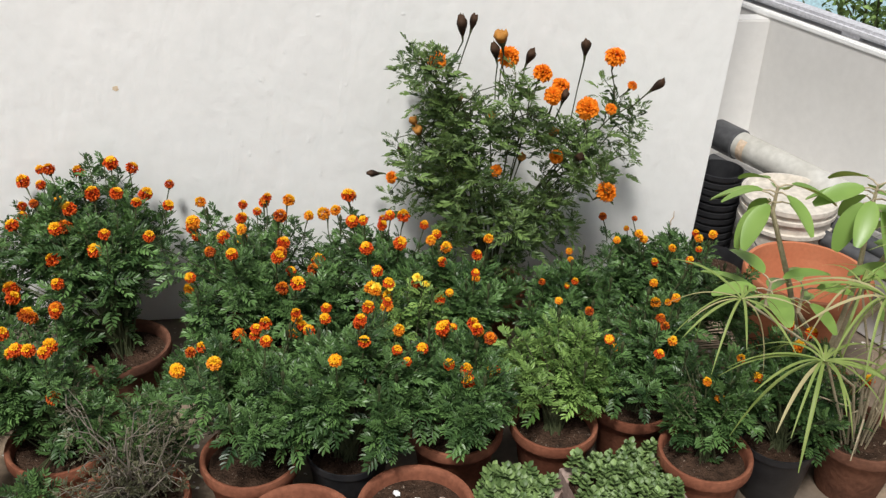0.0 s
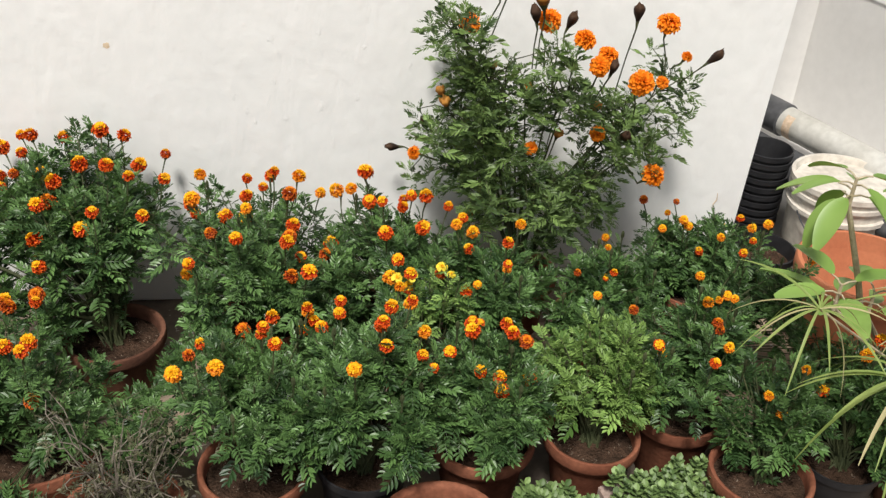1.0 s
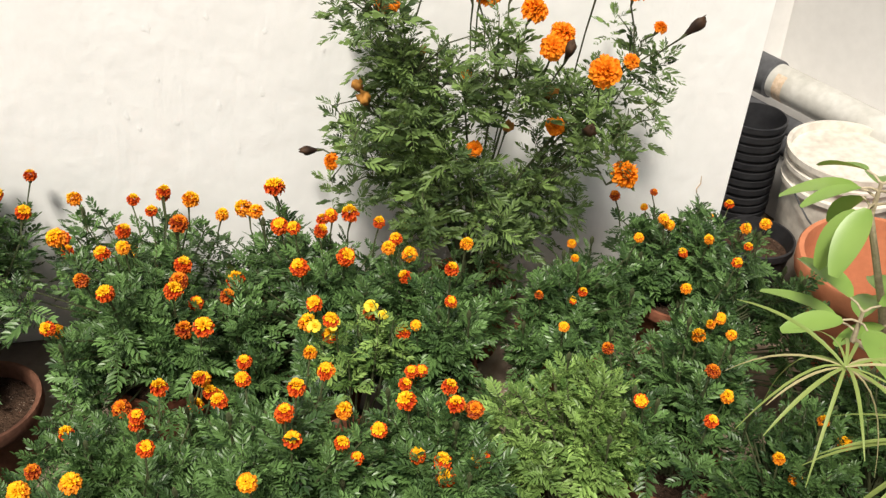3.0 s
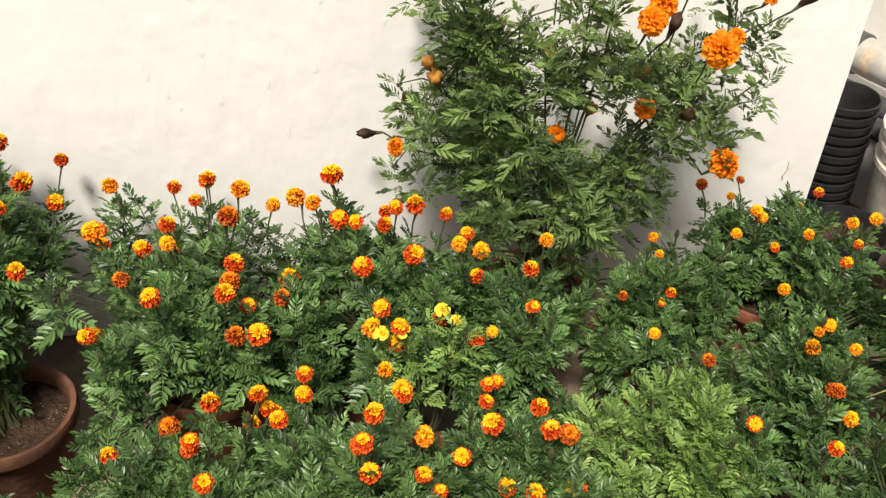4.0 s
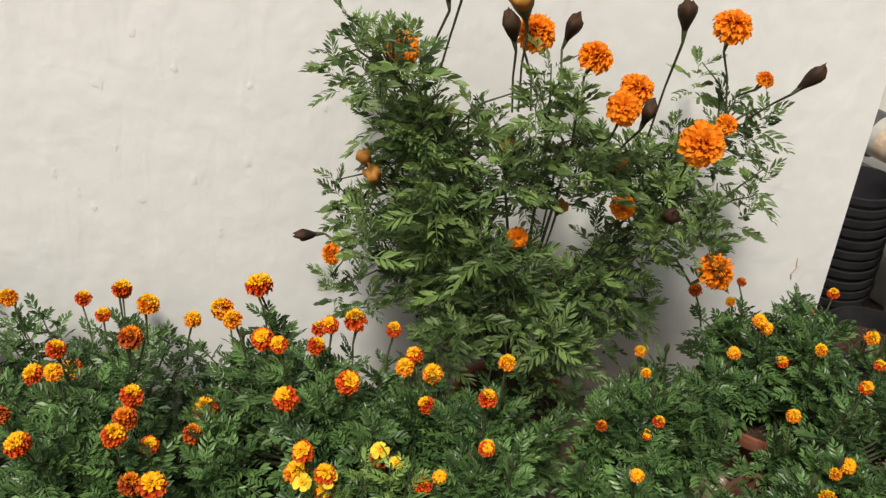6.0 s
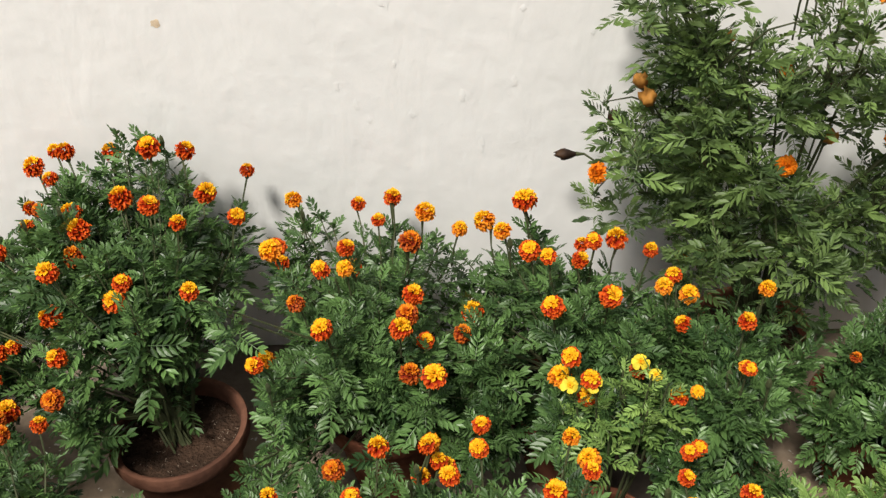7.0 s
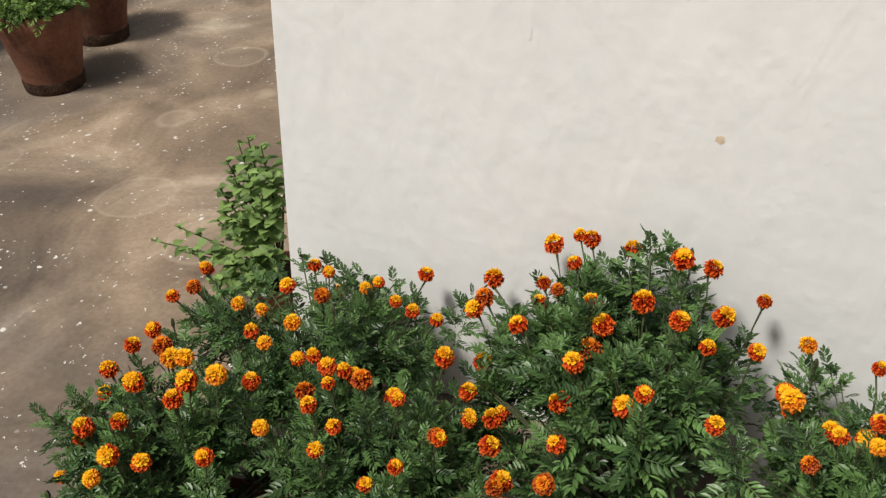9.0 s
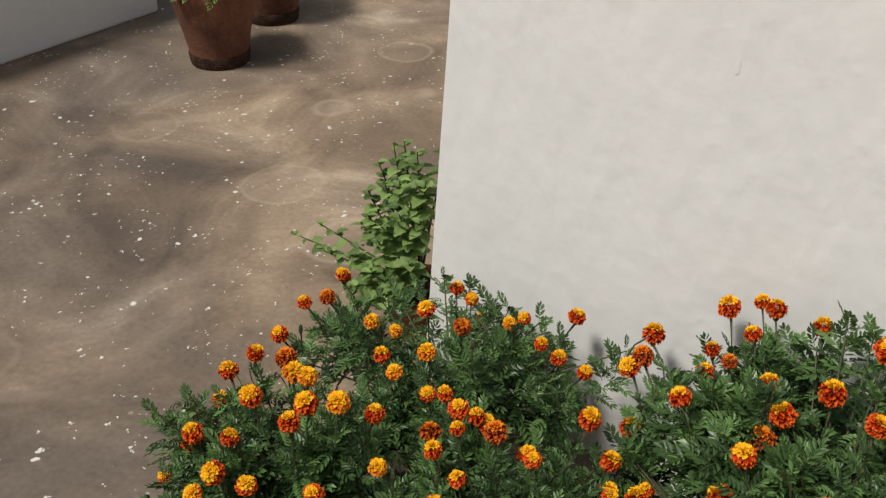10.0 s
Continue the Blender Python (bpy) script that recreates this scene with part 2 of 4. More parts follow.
def box(x0, y0, z0, x1, y1, z1, bevel=0.0):
    bm = bmesh.new()
    bmesh.ops.create_cube(bm, size=1.0, matrix=Matrix.Translation(((x0 + x1) / 2, (y0 + y1) / 2, (z0 + z1) / 2)) @ Matrix.Diagonal((x1 - x0, y1 - y0, z1 - z0, 1)))
    if bevel:
        bmesh.ops.bevel(bm, geom=bm.edges[:], offset=bevel, segments=2, affect="EDGES")
    return bm


def tubes(paths, sides=5):
    """Tapered tubes along lists of (point, radius)."""
    v, f = [], []
    for path in paths:
        s0 = len(v)
        for i, (p, r) in enumerate(path):
            p = Vector(p)
            d = Vector(path[min(i + 1, len(path) - 1)][0]) - Vector(path[max(i - 1, 0)][0])
            d.normalize()
            a = d.cross(Vector((0.3, 1, 0.2))).normalized()
            b = d.cross(a)
            for k in range(sides):
                w = 2 * math.pi * k / sides
                v.append(tuple(p + (a * math.cos(w) + b * math.sin(w)) * r))
        for i in range(len(path) - 1):
            for k in range(sides):
                f.append((s0 + i * sides + k, s0 + i * sides + (k + 1) % sides, s0 + (i + 1) * sides + (k + 1) % sides, s0 + (i + 1) * sides + k))
        f.append(tuple(s0 + k for k in reversed(range(sides))))
        f.append(tuple(s0 + (len(path) - 1) * sides + k for k in range(sides)))
    return v, f


def pinnate(pairs=5, width=0.17, reach=0.36, droop=0.3, seed=0, sweep=60, fold=0.5, twist=0.25):
    """A cut leaf of length 1 along x: a midrib with paired pointed leaflets, each folded along its middle and a little twisted; all one piece."""
    rng = np.random.default_rng(seed)
    v, f = [], []
    bend = rng.normal(0, 0.06)

    def rib(x):
        return bend * x * x, 0.16 * x * (1 - x) - droop * x * x

    at = [0.0] + [0.16 + 0.70 * k / (pairs - 1) for k in range(pairs)] + [0.94]
    for x in at:
        y, z = rib(x)
        w = 0.016 * (1.2 - x)
        v.extend(((x, y - w, z), (x, y + w, z)))
    for i in range(len(at) - 1):
        f.append((2 * i, 2 * i + 2, 2 * i + 3, 2 * i + 1))

    def leaflet(root, x, a, l, w):
        y, z = rib(x)
        ca, sa = math.cos(a), math.sin(a)
        tw, sag = rng.normal(0, twist), droop * rng.uniform(0.25, 0.6)
        s0 = len(v)
        for u, q in ((0.30, -0.8), (0.66, -1.0), (1.0, 0.0), (0.62, 1.0), (0.26, 0.75), (0.52, 0.0)):
            h = abs(q) * w * fold + q * w * tw - sag * l * u * u
            v.append((x + l * u * ca - q * w * sa, y + l * u * sa + q * w * ca, z + h))
        m = s0 + 5
        f.extend(((root, s0, m), (s0, s0 + 1, m), (s0 + 1, s0 + 2, m), (s0 + 2, s0 + 3, m), (s0 + 3, s0 + 4, m), (s0 + 4, root, m)))

    for k in range(pairs):
        l = reach * (0.62 + 0.5 * math.sin(math.pi * (0.2 + 0.65 * k / (pairs - 1)))) * rng.uniform(0.85, 1.1)
        for s, root in ((1, 2 * k + 3), (-1, 2 * k + 2)):
            leaflet(root, at[k + 1] + 0.02 * s, s * radians(sweep - 20 * k / pairs + rng.normal(0, 6)), l, width * l)
    leaflet(2 * pairs + 2, 0.94, rng.normal(0, 0.1), reach * 0.85, width * reach)
    return np.array(v), f


def blade(points, width, fold=0.1):
    """Outline of a simple leaf of length 1 along x; points gives half-widths along it."""
    n = len(points)
    v, f = [], []
    for i, (x, w, z) in enumerate(points):
        v += [(x, -w * width, z + fold * w * width), (x, 0, z), (x, w * width, z + fold * w * width)]
    for i in range(n - 1):
        a = 3 * i
        f += [(a, a + 3, a + 4, a + 1), (a + 1, a + 4, a + 5, a + 2)]
    return np.array(v), f


def scatter(templates, placed):
    """Many copies of one or several leaf shapes as one mesh; placed: rows of position, direction, up, size."""
    if isinstance(templates, tuple):
        templates = [templates]
    verts, faces, o = [], [], 0
    for i, (tv, tf) in enumerate(templates):
        rows = placed[i::len(templates)]
        P, D, U = (np.array([p[j] for p in rows], float) for j in range(3))
        S = np.array([p[3] for p in rows])
        D /= np.linalg.norm(D, axis=1)[:, None]
        Y = np.cross(U, D)
        Y /= np.linalg.norm(Y, axis=1)[:, None] + 1e-9
        R = np.stack([D, Y, np.cross(D, Y)], axis=2) * S[:, None, None]
        verts.append((np.einsum("nij,kj->nki", R, tv) + P[:, None, :]).reshape(-1, 3))
        for k in range(len(rows)):
            faces.extend([tuple(o + q for q in fc) for fc in tf])
            o += len(tv)
    return np.concatenate(verts), faces


# ---- flower heads ----
def head_mesh(name, rings, seed, mats, cup=0.0):
    """A double flower head of unit radius: rings of ruffled petals (count, spread, rise, length, width, tilt, material)."""
    rng = np.random.default_rng(seed)
    v, f, along, mi = [], [], [], []
    for count, spread, rise, length, width, tilt, which in rings:
        off = rng.uniform(0, 6.28)
        for k in range(count):
            a = off + 2 * math.pi * k / count + rng.normal(0, 0.12)
            t = radians(tilt) + rng.normal(0, 0.12)
            l = length * rng.uniform(0.85, 1.15)
            w = width * rng.uniform(0.85, 1.15)
            s0 = len(v)
            ca, sa = math.cos(a), math.sin(a)
            for i, u in enumerate((0.0, 0.4, 0.8, 1.0)):
                r = spread + l * u * math.cos(t - 0.5 * u)
                z = rise + l * u * math.sin(t - 0.5 * u)
                ww = w * (0.35, 0.8, 1.0, 0.55)[i]
                for j, q in enumerate((-1, -0.35, 0.35, 1)):
                    ruf = 0.07 * rng.normal() * (u > 0.3) + (0.06 if j in (0, 3) else -0.04) * (u > 0.3)
                    v.append((r * ca - q * ww * sa, r * sa + q * ww * ca, z + ruf))
                    along.append(u)
            for i in range(3):
                for j in range(3):
                    b = s0 + i * 4 + j
                    f.append((b, b + 1, b + 5, b + 4))
                    mi.append(which)
    # green cup beneath
    n, s0 = 8, len(v)
    prof = ((0.10, -1.15), (0.26, -0.95), (0.33, -0.45), (0.42, -0.1))
    for r, z in prof:
        for i in range(n):
            v.append((r * math.cos(2 * math.pi * i / n), r * math.sin(2 * math.pi * i / n), z + cup))
            along.append(0.0)
    for j in range(3):
        for i in range(n):
            f.append((s0 + j * n + i, s0 + j * n + (i + 1) % n, s0 + (j + 1) * n + (i + 1) % n, s0 + (j + 1) * n + i))
            mi.append(len(mats) - 1)
    me = bpy.data.meshes.new(name)
    me.from_pydata(v, [], f)
    for m in mats:
        me.materials.append(m)
    me.polygons.foreach_set("material_index", mi)
    me.polygons.foreach_set("use_smooth", [True] * len(f))
    me.attributes.new("along", "FLOAT", "POINT").data.foreach_set("value", along)
    return me


def bulb_mesh(name, seed, mats, tall=1.0, open_top=0.0):
    """A closed, wrinkled head on its cup: ribbed oval with ragged petal ends at the tip."""
    rng = np.random.default_rng(seed)
    n = 14
    v, f, along, mi = [], [], [], []
    rib = rng.normal(0, 0.12, n)
    prof = ((0.10, -1.15), (0.18, -0.95), (0.28, -0.6), (0.42, -0.15), (0.50, 0.25), (0.46 + open_top, 0.6), (0.34 + open_top, 0.88), (0.20 + open_top, 1.0))
    for j, (r, z) in enumerate(prof):
        for i in range(n):
            a = 2 * math.pi * i / n
            k = r * (1 + rib[i] * (j > 1) + (0.06 if i % 2 else -0.06) * (j > 2)) + rng.normal(0, 0.012)
            v.append((k * math.cos(a), k * math.sin(a), z * tall + rng.normal(0, 0.18) * (j > 5)))
            along.append(j / 7)
    v.append((0, 0, 0.75 * tall))
    along.append(0.6)
    for j in range(7):
        for i in range(n):
            f.append((j * n + i, j * n + (i + 1) % n, (j + 1) * n + (i + 1) % n, (j + 1) * n + i))
            mi.append(1 if j < 3 else 0)
    for i in range(n):
        f.append((7 * n + i, 7 * n + (i + 1) % n, 8 * n))
        mi.append(0)
    me = bpy.data.meshes.new(name)
    me.from_pydata(v, [], f)
    for m in mats:
        me.materials.append(m)
    me.polygons.foreach_set("material_index", mi)
    me.polygons.foreach_set("use_smooth", [True] * len(f))
    me.attributes.new("along", "FLOAT", "POINT").data.foreach_set("value", along)
    return me


def french_rings(red, yellow, inner):
    """Skirt of russet petals below, a dome of inner petals above."""
    return [(18, 0.30, -0.32, 0.54, 0.18, -28, red), (18, 0.34, -0.15, 0.58, 0.18, -4, red), (17, 0.35, 0.02, 0.56, 0.18, 13, red), (15, 0.33, 0.17, 0.50, 0.17, 28, red),
            (13, 0.28, 0.30, 0.44, 0.16, 42, yellow), (11, 0.21, 0.40, 0.40, 0.15, 55, inner), (9, 0.14, 0.47, 0.38, 0.14, 66, inner), (7, 0.06, 0.51, 0.36, 0.13, 78, inner)]


FRENCH = []
for s in range(3):
    FRENCH.append(head_mesh("marigold_yellow_heart", french_rings(0, 1, 1), s, [P_RED, P_YELLOW, BARK]))
    FRENCH.append(head_mesh("marigold_mixed", french_rings(0, 0, 1), 10 + s, [P_RED, P_YELLOW, BARK]))
    FRENCH.append(head_mesh("marigold_russet", french_rings(0, 0, 1), 20 + s, [P_DARK, P_ORANGE, BARK]))
    FRENCH.append(head_mesh("marigold_orange", french_rings(0, 1, 1), 30 + s, [P_ORANGE, P_YELLOW, BARK]))
AFRICAN = [head_mesh("african_marigold", [(22, 0.34, -0.24, 0.60, 0.17, -12, 0), (22, 0.34, -0.1, 0.64, 0.17, 4, 0), (20, 0.34, 0.02, 0.6, 0.17, 18, 0), (18, 0.3, 0.12, 0.54, 0.16, 32, 0),
                                          (16, 0.25, 0.2, 0.48, 0.15, 45, 0), (13, 0.18, 0.28, 0.42, 0.14, 58, 0), (10, 0.11, 0.32, 0.38, 0.13, 70, 0), (6, 0.04, 0.34, 0.36, 0.12, 80, 0)], 40 + s, [P_AFRICAN, BARK]) for s in range(3)]
WITHERED = [bulb_mesh("withered_head", 50 + k, [P_DEAD, P_DEAD], 1.0, 0.02 * k) for k in range(3)]
TAN = [bulb_mesh("fading_head", 60, [P_TAN, BARK], 0.8, 0.14)]
SINGLE = [head_mesh("yellow_single_flower", [(6, 0.12, 0.0, 0.9, 0.42, 6, 0), (8, 0.05, 0.06, 0.3, 0.12, 50, 1)], 70, [P_LEMON, P_YELLOW, BARK])]

FEATHER = [pinnate(5, 0.17, 0.46, d, k, 54) for k, d in enumerate((0.1, 0.35, 0.6, 0.25))]
FEATHER_TALL = [pinnate(5, 0.12, 0.46, d, 10 + k, 44, 0.4, 0.9) for k, d in enumerate((0.1, 0.35, 0.75, 0.2))]


def flower(parent, base, place, mesh, size, lean, name="flower", label=""):
    """A head at the plant's own coordinates, leaning to one side."""
    ob = new(name, mesh)
    ob.parent = parent
    d = Vector(lean).normalized()
    ob.matrix_basis = Matrix.Translation(Vector(place) - Vector(base)) @ d.to_track_quat("Z", "Y").to_matrix().to_4x4() @ Matrix.Rotation(random.uniform(0, 6.28), 4, "Z") @ Matrix.Diagonal((size, size, size * random.uniform(0.85, 1.0), 1))
    if label:
        tagged(ob, label)
    return ob


# ---- pots ----
def pot_profile(r, h):
    """Thick rolled rim, tapered wall, foot, and the inside down to the soil."""
    return [(0.0, 0.0), (r * 0.64, 0.0), (r * 0.66, 0.006), (r * 0.86, h - 0.045), (r * 0.875, h - 0.042), (r * 0.97, h - 0.036), (r, h - 0.026), (r, h - 0.008),
            (r * 0.985, h - 0.001), (r * 0.95, h), (r * 0.90, h - 0.003), (r * 0.875, h - 0.012), (r * 0.85, h - 0.05)]


def nursery_profile(r, h):
    return [(0.0, 0.0), (r * 0.72, 0.0), (r * 0.74, 0.004), (r * 0.95, h - 0.02), (r, h - 0.018), (r, h), (r * 0.96, h), (r * 0.93, h - 0.03)]


def soil_mesh(r, z, seed):
    rng = np.random.default_rng(seed)
    v, f, n = [(0, 0, z + 0.008)], [], 20
    for j in range(1, 7):
        for i in range(n):
            a = 2 * math.pi * i / n
            v.append((r * j / 6 * math.cos(a), r * j / 6 * math.sin(a), z + rng.normal(0, 0.004) * (j < 6) + 0.006 * (1 - j / 6)))
    for i in range(n):
        f.append((0, 1 + i, 1 + (i + 1) % n))
    for j in range(5):
        for i in range(n):
            a, b = 1 + j * n, 1 + (j + 1) * n
            f.append((a + i, b + i, b + (i + 1) % n, a + (i + 1) % n))
    return v, f


def put_pot(parent, r, h, mat, seed=0, black=False, drop=0.035):
    prof = nursery_profile(r, h) if black else pot_profile(r, h)
    smooth(part("pot", lathe(prof, 36, 0.004, seed), mat, parent, "thin black plastic pot" if black else "unglazed terracotta pot with a rolled rim"), 50)
    smooth(part("soil", soil_mesh(r * 0.87, h - drop, seed), SOIL, parent, "dark crumbly soil"), 60)


# ---- marigold plants ----
def shoots(rng, tips, root, leaf_len, per, spread=0.10):
    """Leaves set round the upper end of each shoot."""
    rows = []
    for tip in tips:
        tip = np.array(tip)
        d = tip - root
        d = d / np.linalg.norm(d) * 0.55 + np.array((0, 0, 0.7))
        d /= np.linalg.norm(d)
        a = np.cross(d, (0.2, 1, 0.1))
        a /= np.linalg.norm(a)
        b = np.cross(d, a)
        for k in range(per):
            s = k / per
            w = 2.4 * k + rng.uniform(-0.5, 0.5)
            alpha = radians(28 + 62 * s + rng.uniform(-12, 12))
            rad = a * math.cos(w) + b * math.sin(w)
            way = d * math.cos(alpha) + rad * math.sin(alpha)
            rows.append((tip - d * spread * s + rad * 0.004, way, d + rng.normal(0, 0.25, 3), leaf_len * rng.uniform(0.7, 1.2) * (0.7 + 0.5 * s)))
    return rows


# hollows between the bushes, where pots and floor show: x, y, radius, height
HOLLOWS = ((0.06, 2.82, 0.075, 0.42), (0.09, 2.66, 0.075, 0.42), (0.08, 2.52, 0.045, 0.36), (1.09, 2.50, 0.065, 0.36), (1.49, 2.54, 0.07, 0.34), (1.42, 2.49, 0.05, 0.34), (0.30, 2.62, 0.04, 0.36), (0.36, 2.50, 0.045, 0.36), (0.62, 2.42, 0.05, 0.36))


def in_hollow(x, y, z):
    return any((x - a) ** 2 + (y - b) ** 2 < (r + 0.02) ** 2 and z < h for a, b, r, h in HOLLOWS)


def marigold(name, cx, cy, rx, ry, top, low, flowers, pot=(0.11, 0.2), label="", mat=None, seed=1, n=85, size=0.02, mix=(6, 3, 1, 2), pot_mat=None, black=False,
             pot_at=None, leaf=0.0415, per=12, group="potted marigolds along the wall", buds=8, feather=None, extra=()):
    rng = np.random.default_rng(seed)
    random.seed(seed)
    px, py = pot_at or (cx, cy)
    base = (px, py, 0.0)
    plant = thing(name, Matrix.Translation(base), label, "potted plant", group)
    put_pot(plant, pot[0], pot[1], pot_mat or TERRA, seed, black)
    root = np.array((0, 0, pot[1] - 0.03))
    tips, stems = [], []
    mid = np.array((cx - px, cy - py, 0))
    while len(tips) < int(n * 0.74):
        u, w = rng.uniform(-1, 1, 2)
        q = u * u + w * w
        if q > 1:
            continue
        rise = math.sqrt(max(0.0, 1 - q ** 1.4))
        z = low + (top - low) * (rise * (1.03 - 0.42 * rng.uniform(0, 1) ** 1.6) + 0.04 * math.sin(u * 9 + seed) * math.cos(w * 8))
        for k in range(4):  # each branch ends in a tuft of shoots
            p = mid + np.array((u * rx, w * ry, z)) + rng.normal(0, 1, 3) * (0.021, 0.021, 0.014) * (k > 0)
            p[1] = min(p[1], 3.0 - py)
            if not in_hollow(p[0] + px, p[1] + py, p[2]):
                tips.append(p)
    tips += [np.array((x - px, y - py, z)) for x, y, z in extra]
    kinds = [i for i, m in enumerate(mix) for _ in range(m)]
    for k, (x, y, z) in enumerate(flowers):
        h = np.array((x - px, y - py, z))
        out = h - root
        tip = h - np.array((out[0] * 0.12, out[1] * 0.12, rng.uniform(0.045, 0.07)))
        if not in_hollow(x, y, z - 0.08):
            tips += [tip, tip + rng.normal(0, 0.025, 3) - np.array((0, 0, 0.035))]
        sz = size * rng.uniform(0.72, 1.12)
        lean = (out[0] * 0.6 + rng.normal(0, 0.14), out[1] * 0.5 - 0.05 + rng.normal(0, 0.14), 0.62)
        kind = kinds[int(rng.integers(len(kinds)))]
        flower(plant, base, (x, y, z), FRENCH[kind + 4 * int(rng.integers(3))], sz, lean)
        stems.append([(h - Vector(lean).normalized() * sz * 0.9, sz * 0.13), (tip + (h - tip) * 0.3, 0.0016), (tip - np.array((0, 0, 0.02)), 0.0018)])
    for tip in tips:
        bend = root + (tip - root) * (0.34, 0.34, 0.56)
        stems.append([(root + rng.normal(0, 0.01, 3) * (1, 1, 0), 0.0028), (bend, 0.0024), (tip, 0.0014)])
    part("crown", scatter(feather or FEATHER, shoots(rng, tips, root, leaf, per)), mat or GREEN, plant, "dense feathery dark green leaves" if mat in (None, GREEN) else "")
    for k in range(buds):
        p = tips[int(rng.integers(len(tips)))] + np.array((0, 0, 0.02))
        stems.append([(p - np.array((0, 0, 0.05)), 0.0014), (p, 0.0022), (p + np.array((0, 0, 0.008)), 0.005), (p + np.array((0, 0, 0.018)), 0.0045), (p + np.array((0, 0, 0.024)), 0.0015)])
    part("stem", tubes(stems, 4), BARK, plant)
    return plant


# flower places, plant by plant
FLOWERS = {}
FLOWERS['A1'] = [(-0.470, 2.781, 0.457), (-0.431, 2.980, 0.445), (-0.576, 2.807, 0.455), (-0.669, 2.845, 0.438), (-0.593, 2.980, 0.407), (-0.709, 2.632, 0.485), (-0.687, 2.710, 0.504), (-0.776, 2.586, 0.477), (-0.827, 2.689, 0.443), (-0.795, 2.744, 0.477), (-0.856, 2.656, 0.473), (-0.773, 2.867, 0.438), (-0.781, 2.918, 0.354), (-0.855, 2.935, 0.392), (-1.075, 2.819, 0.403), (-1.082, 2.834, 0.386), (-1.061, 2.611, 0.376), (-0.938, 2.627, 0.511), (-1.016, 2.643, 0.456), (-0.654, 2.560, 0.467), (-0.669, 2.900, 0.417), (-0.534, 2.800, 0.447)]
FLOWERS['A2'] = [(-0.665, 2.433, 0.509), (-0.699, 2.526, 0.516), (-0.624, 2.242, 0.515), (-0.754, 2.230, 0.463), (-0.793, 2.200, 0.490), (-0.799, 2.247, 0.525), (-0.742, 2.319, 0.534), (-0.933, 2.279, 0.433), (-0.745, 2.360, 0.541), (-0.818, 2.313, 0.551), (-0.820, 2.177, 0.448), (-0.786, 2.409, 0.542), (-0.949, 2.357, 0.446), (-0.904, 2.409, 0.534), (-0.890, 2.464, 0.495), (-1.069, 2.479, 0.368), (-1.082, 2.306, 0.219), (-0.859, 2.450, 0.487), (-0.973, 2.300, 0.378), (-0.693, 2.380, 0.556)]
FLOWERS['A3'] = [(-0.318, 2.591, 0.416), (-0.417, 2.513, 0.489), (-0.349, 2.659, 0.410), (-0.390, 2.648, 0.489), (-0.481, 2.505, 0.518), (-0.243, 2.514, 0.442), (-0.319, 2.475, 0.464), (-0.510, 2.443, 0.449), (-0.614, 2.376, 0.466), (-0.564, 2.452, 0.474), (-0.558, 2.511, 0.478), (-0.549, 2.553, 0.478), (-0.607, 2.504, 0.448), (-0.577, 2.542, 0.487), (-0.619, 2.562, 0.484), (-0.497, 2.366, 0.469), (-0.203, 2.466, 0.420), (-0.536, 2.565, 0.460), (-0.442, 2.543, 0.460), (-0.302, 2.560, 0.440), (-0.338, 2.500, 0.440), (-0.382, 2.330, 0.470), (-0.365, 2.400, 0.450)]
FLOWERS['B'] = [(0.135, 2.799, 0.553), (0.009, 2.740, 0.625), (-0.132, 2.605, 0.593), (0.064, 2.875, 0.555), (-0.135, 2.710, 0.542), (-0.118, 2.723, 0.590), (-0.164, 2.802, 0.570), (-0.073, 2.820, 0.587), (0.118, 2.980, 0.532), (-0.228, 2.895, 0.584), (-0.007, 2.588, 0.580), (-0.215, 2.959, 0.603), (0.065, 2.701, 0.614), (-0.286, 2.670, 0.371), (-0.245, 2.979, 0.594), (-0.244, 2.848, 0.548), (-0.139, 2.984, 0.583), (-0.150, 2.597, 0.505), (-0.046, 2.619, 0.515), (-0.293, 2.908, 0.511), (-0.302, 2.987, 0.555), (-0.024, 2.886, 0.651), (0.025, 2.933, 0.612), (-0.272, 2.714, 0.552), (-0.366, 2.767, 0.393), (-0.388, 2.831, 0.502), (-0.402, 2.809, 0.485), (-0.274, 2.600, 0.420), (-0.136, 2.487, 0.420), (-0.035, 2.650, 0.420), (-0.136, 2.544, 0.460), (-0.418, 2.950, 0.463), (-0.281, 2.850, 0.509)]
FLOWERS['C1'] = [(0.326, 2.475, 0.568), (0.442, 2.519, 0.528), (0.254, 2.630, 0.489), (0.340, 2.694, 0.555), (0.325, 2.494, 0.556), (0.492, 2.464, 0.477), (0.474, 2.572, 0.450), (0.457, 2.606, 0.522), (0.448, 2.574, 0.508), (0.112, 2.554, 0.587), (0.450, 2.710, 0.552), (0.475, 2.766, 0.572), (0.334, 2.927, 0.481), (0.397, 2.959, 0.472), (0.410, 2.882, 0.526), (0.290, 2.707, 0.497), (0.343, 2.644, 0.550), (0.346, 2.677, 0.568), (0.534, 2.605, 0.433), (0.530, 2.825, 0.489), (0.449, 2.515, 0.432), (0.207, 2.710, 0.543), (0.379, 2.856, 0.493), (0.216, 2.464, 0.509), (0.209, 2.930, 0.494), (0.400, 2.930, 0.493), (0.193, 2.800, 0.478), (0.205, 2.780, 0.459), (0.276, 2.760, 0.458), (0.333, 2.760, 0.456), (0.192, 2.600, 0.391)]
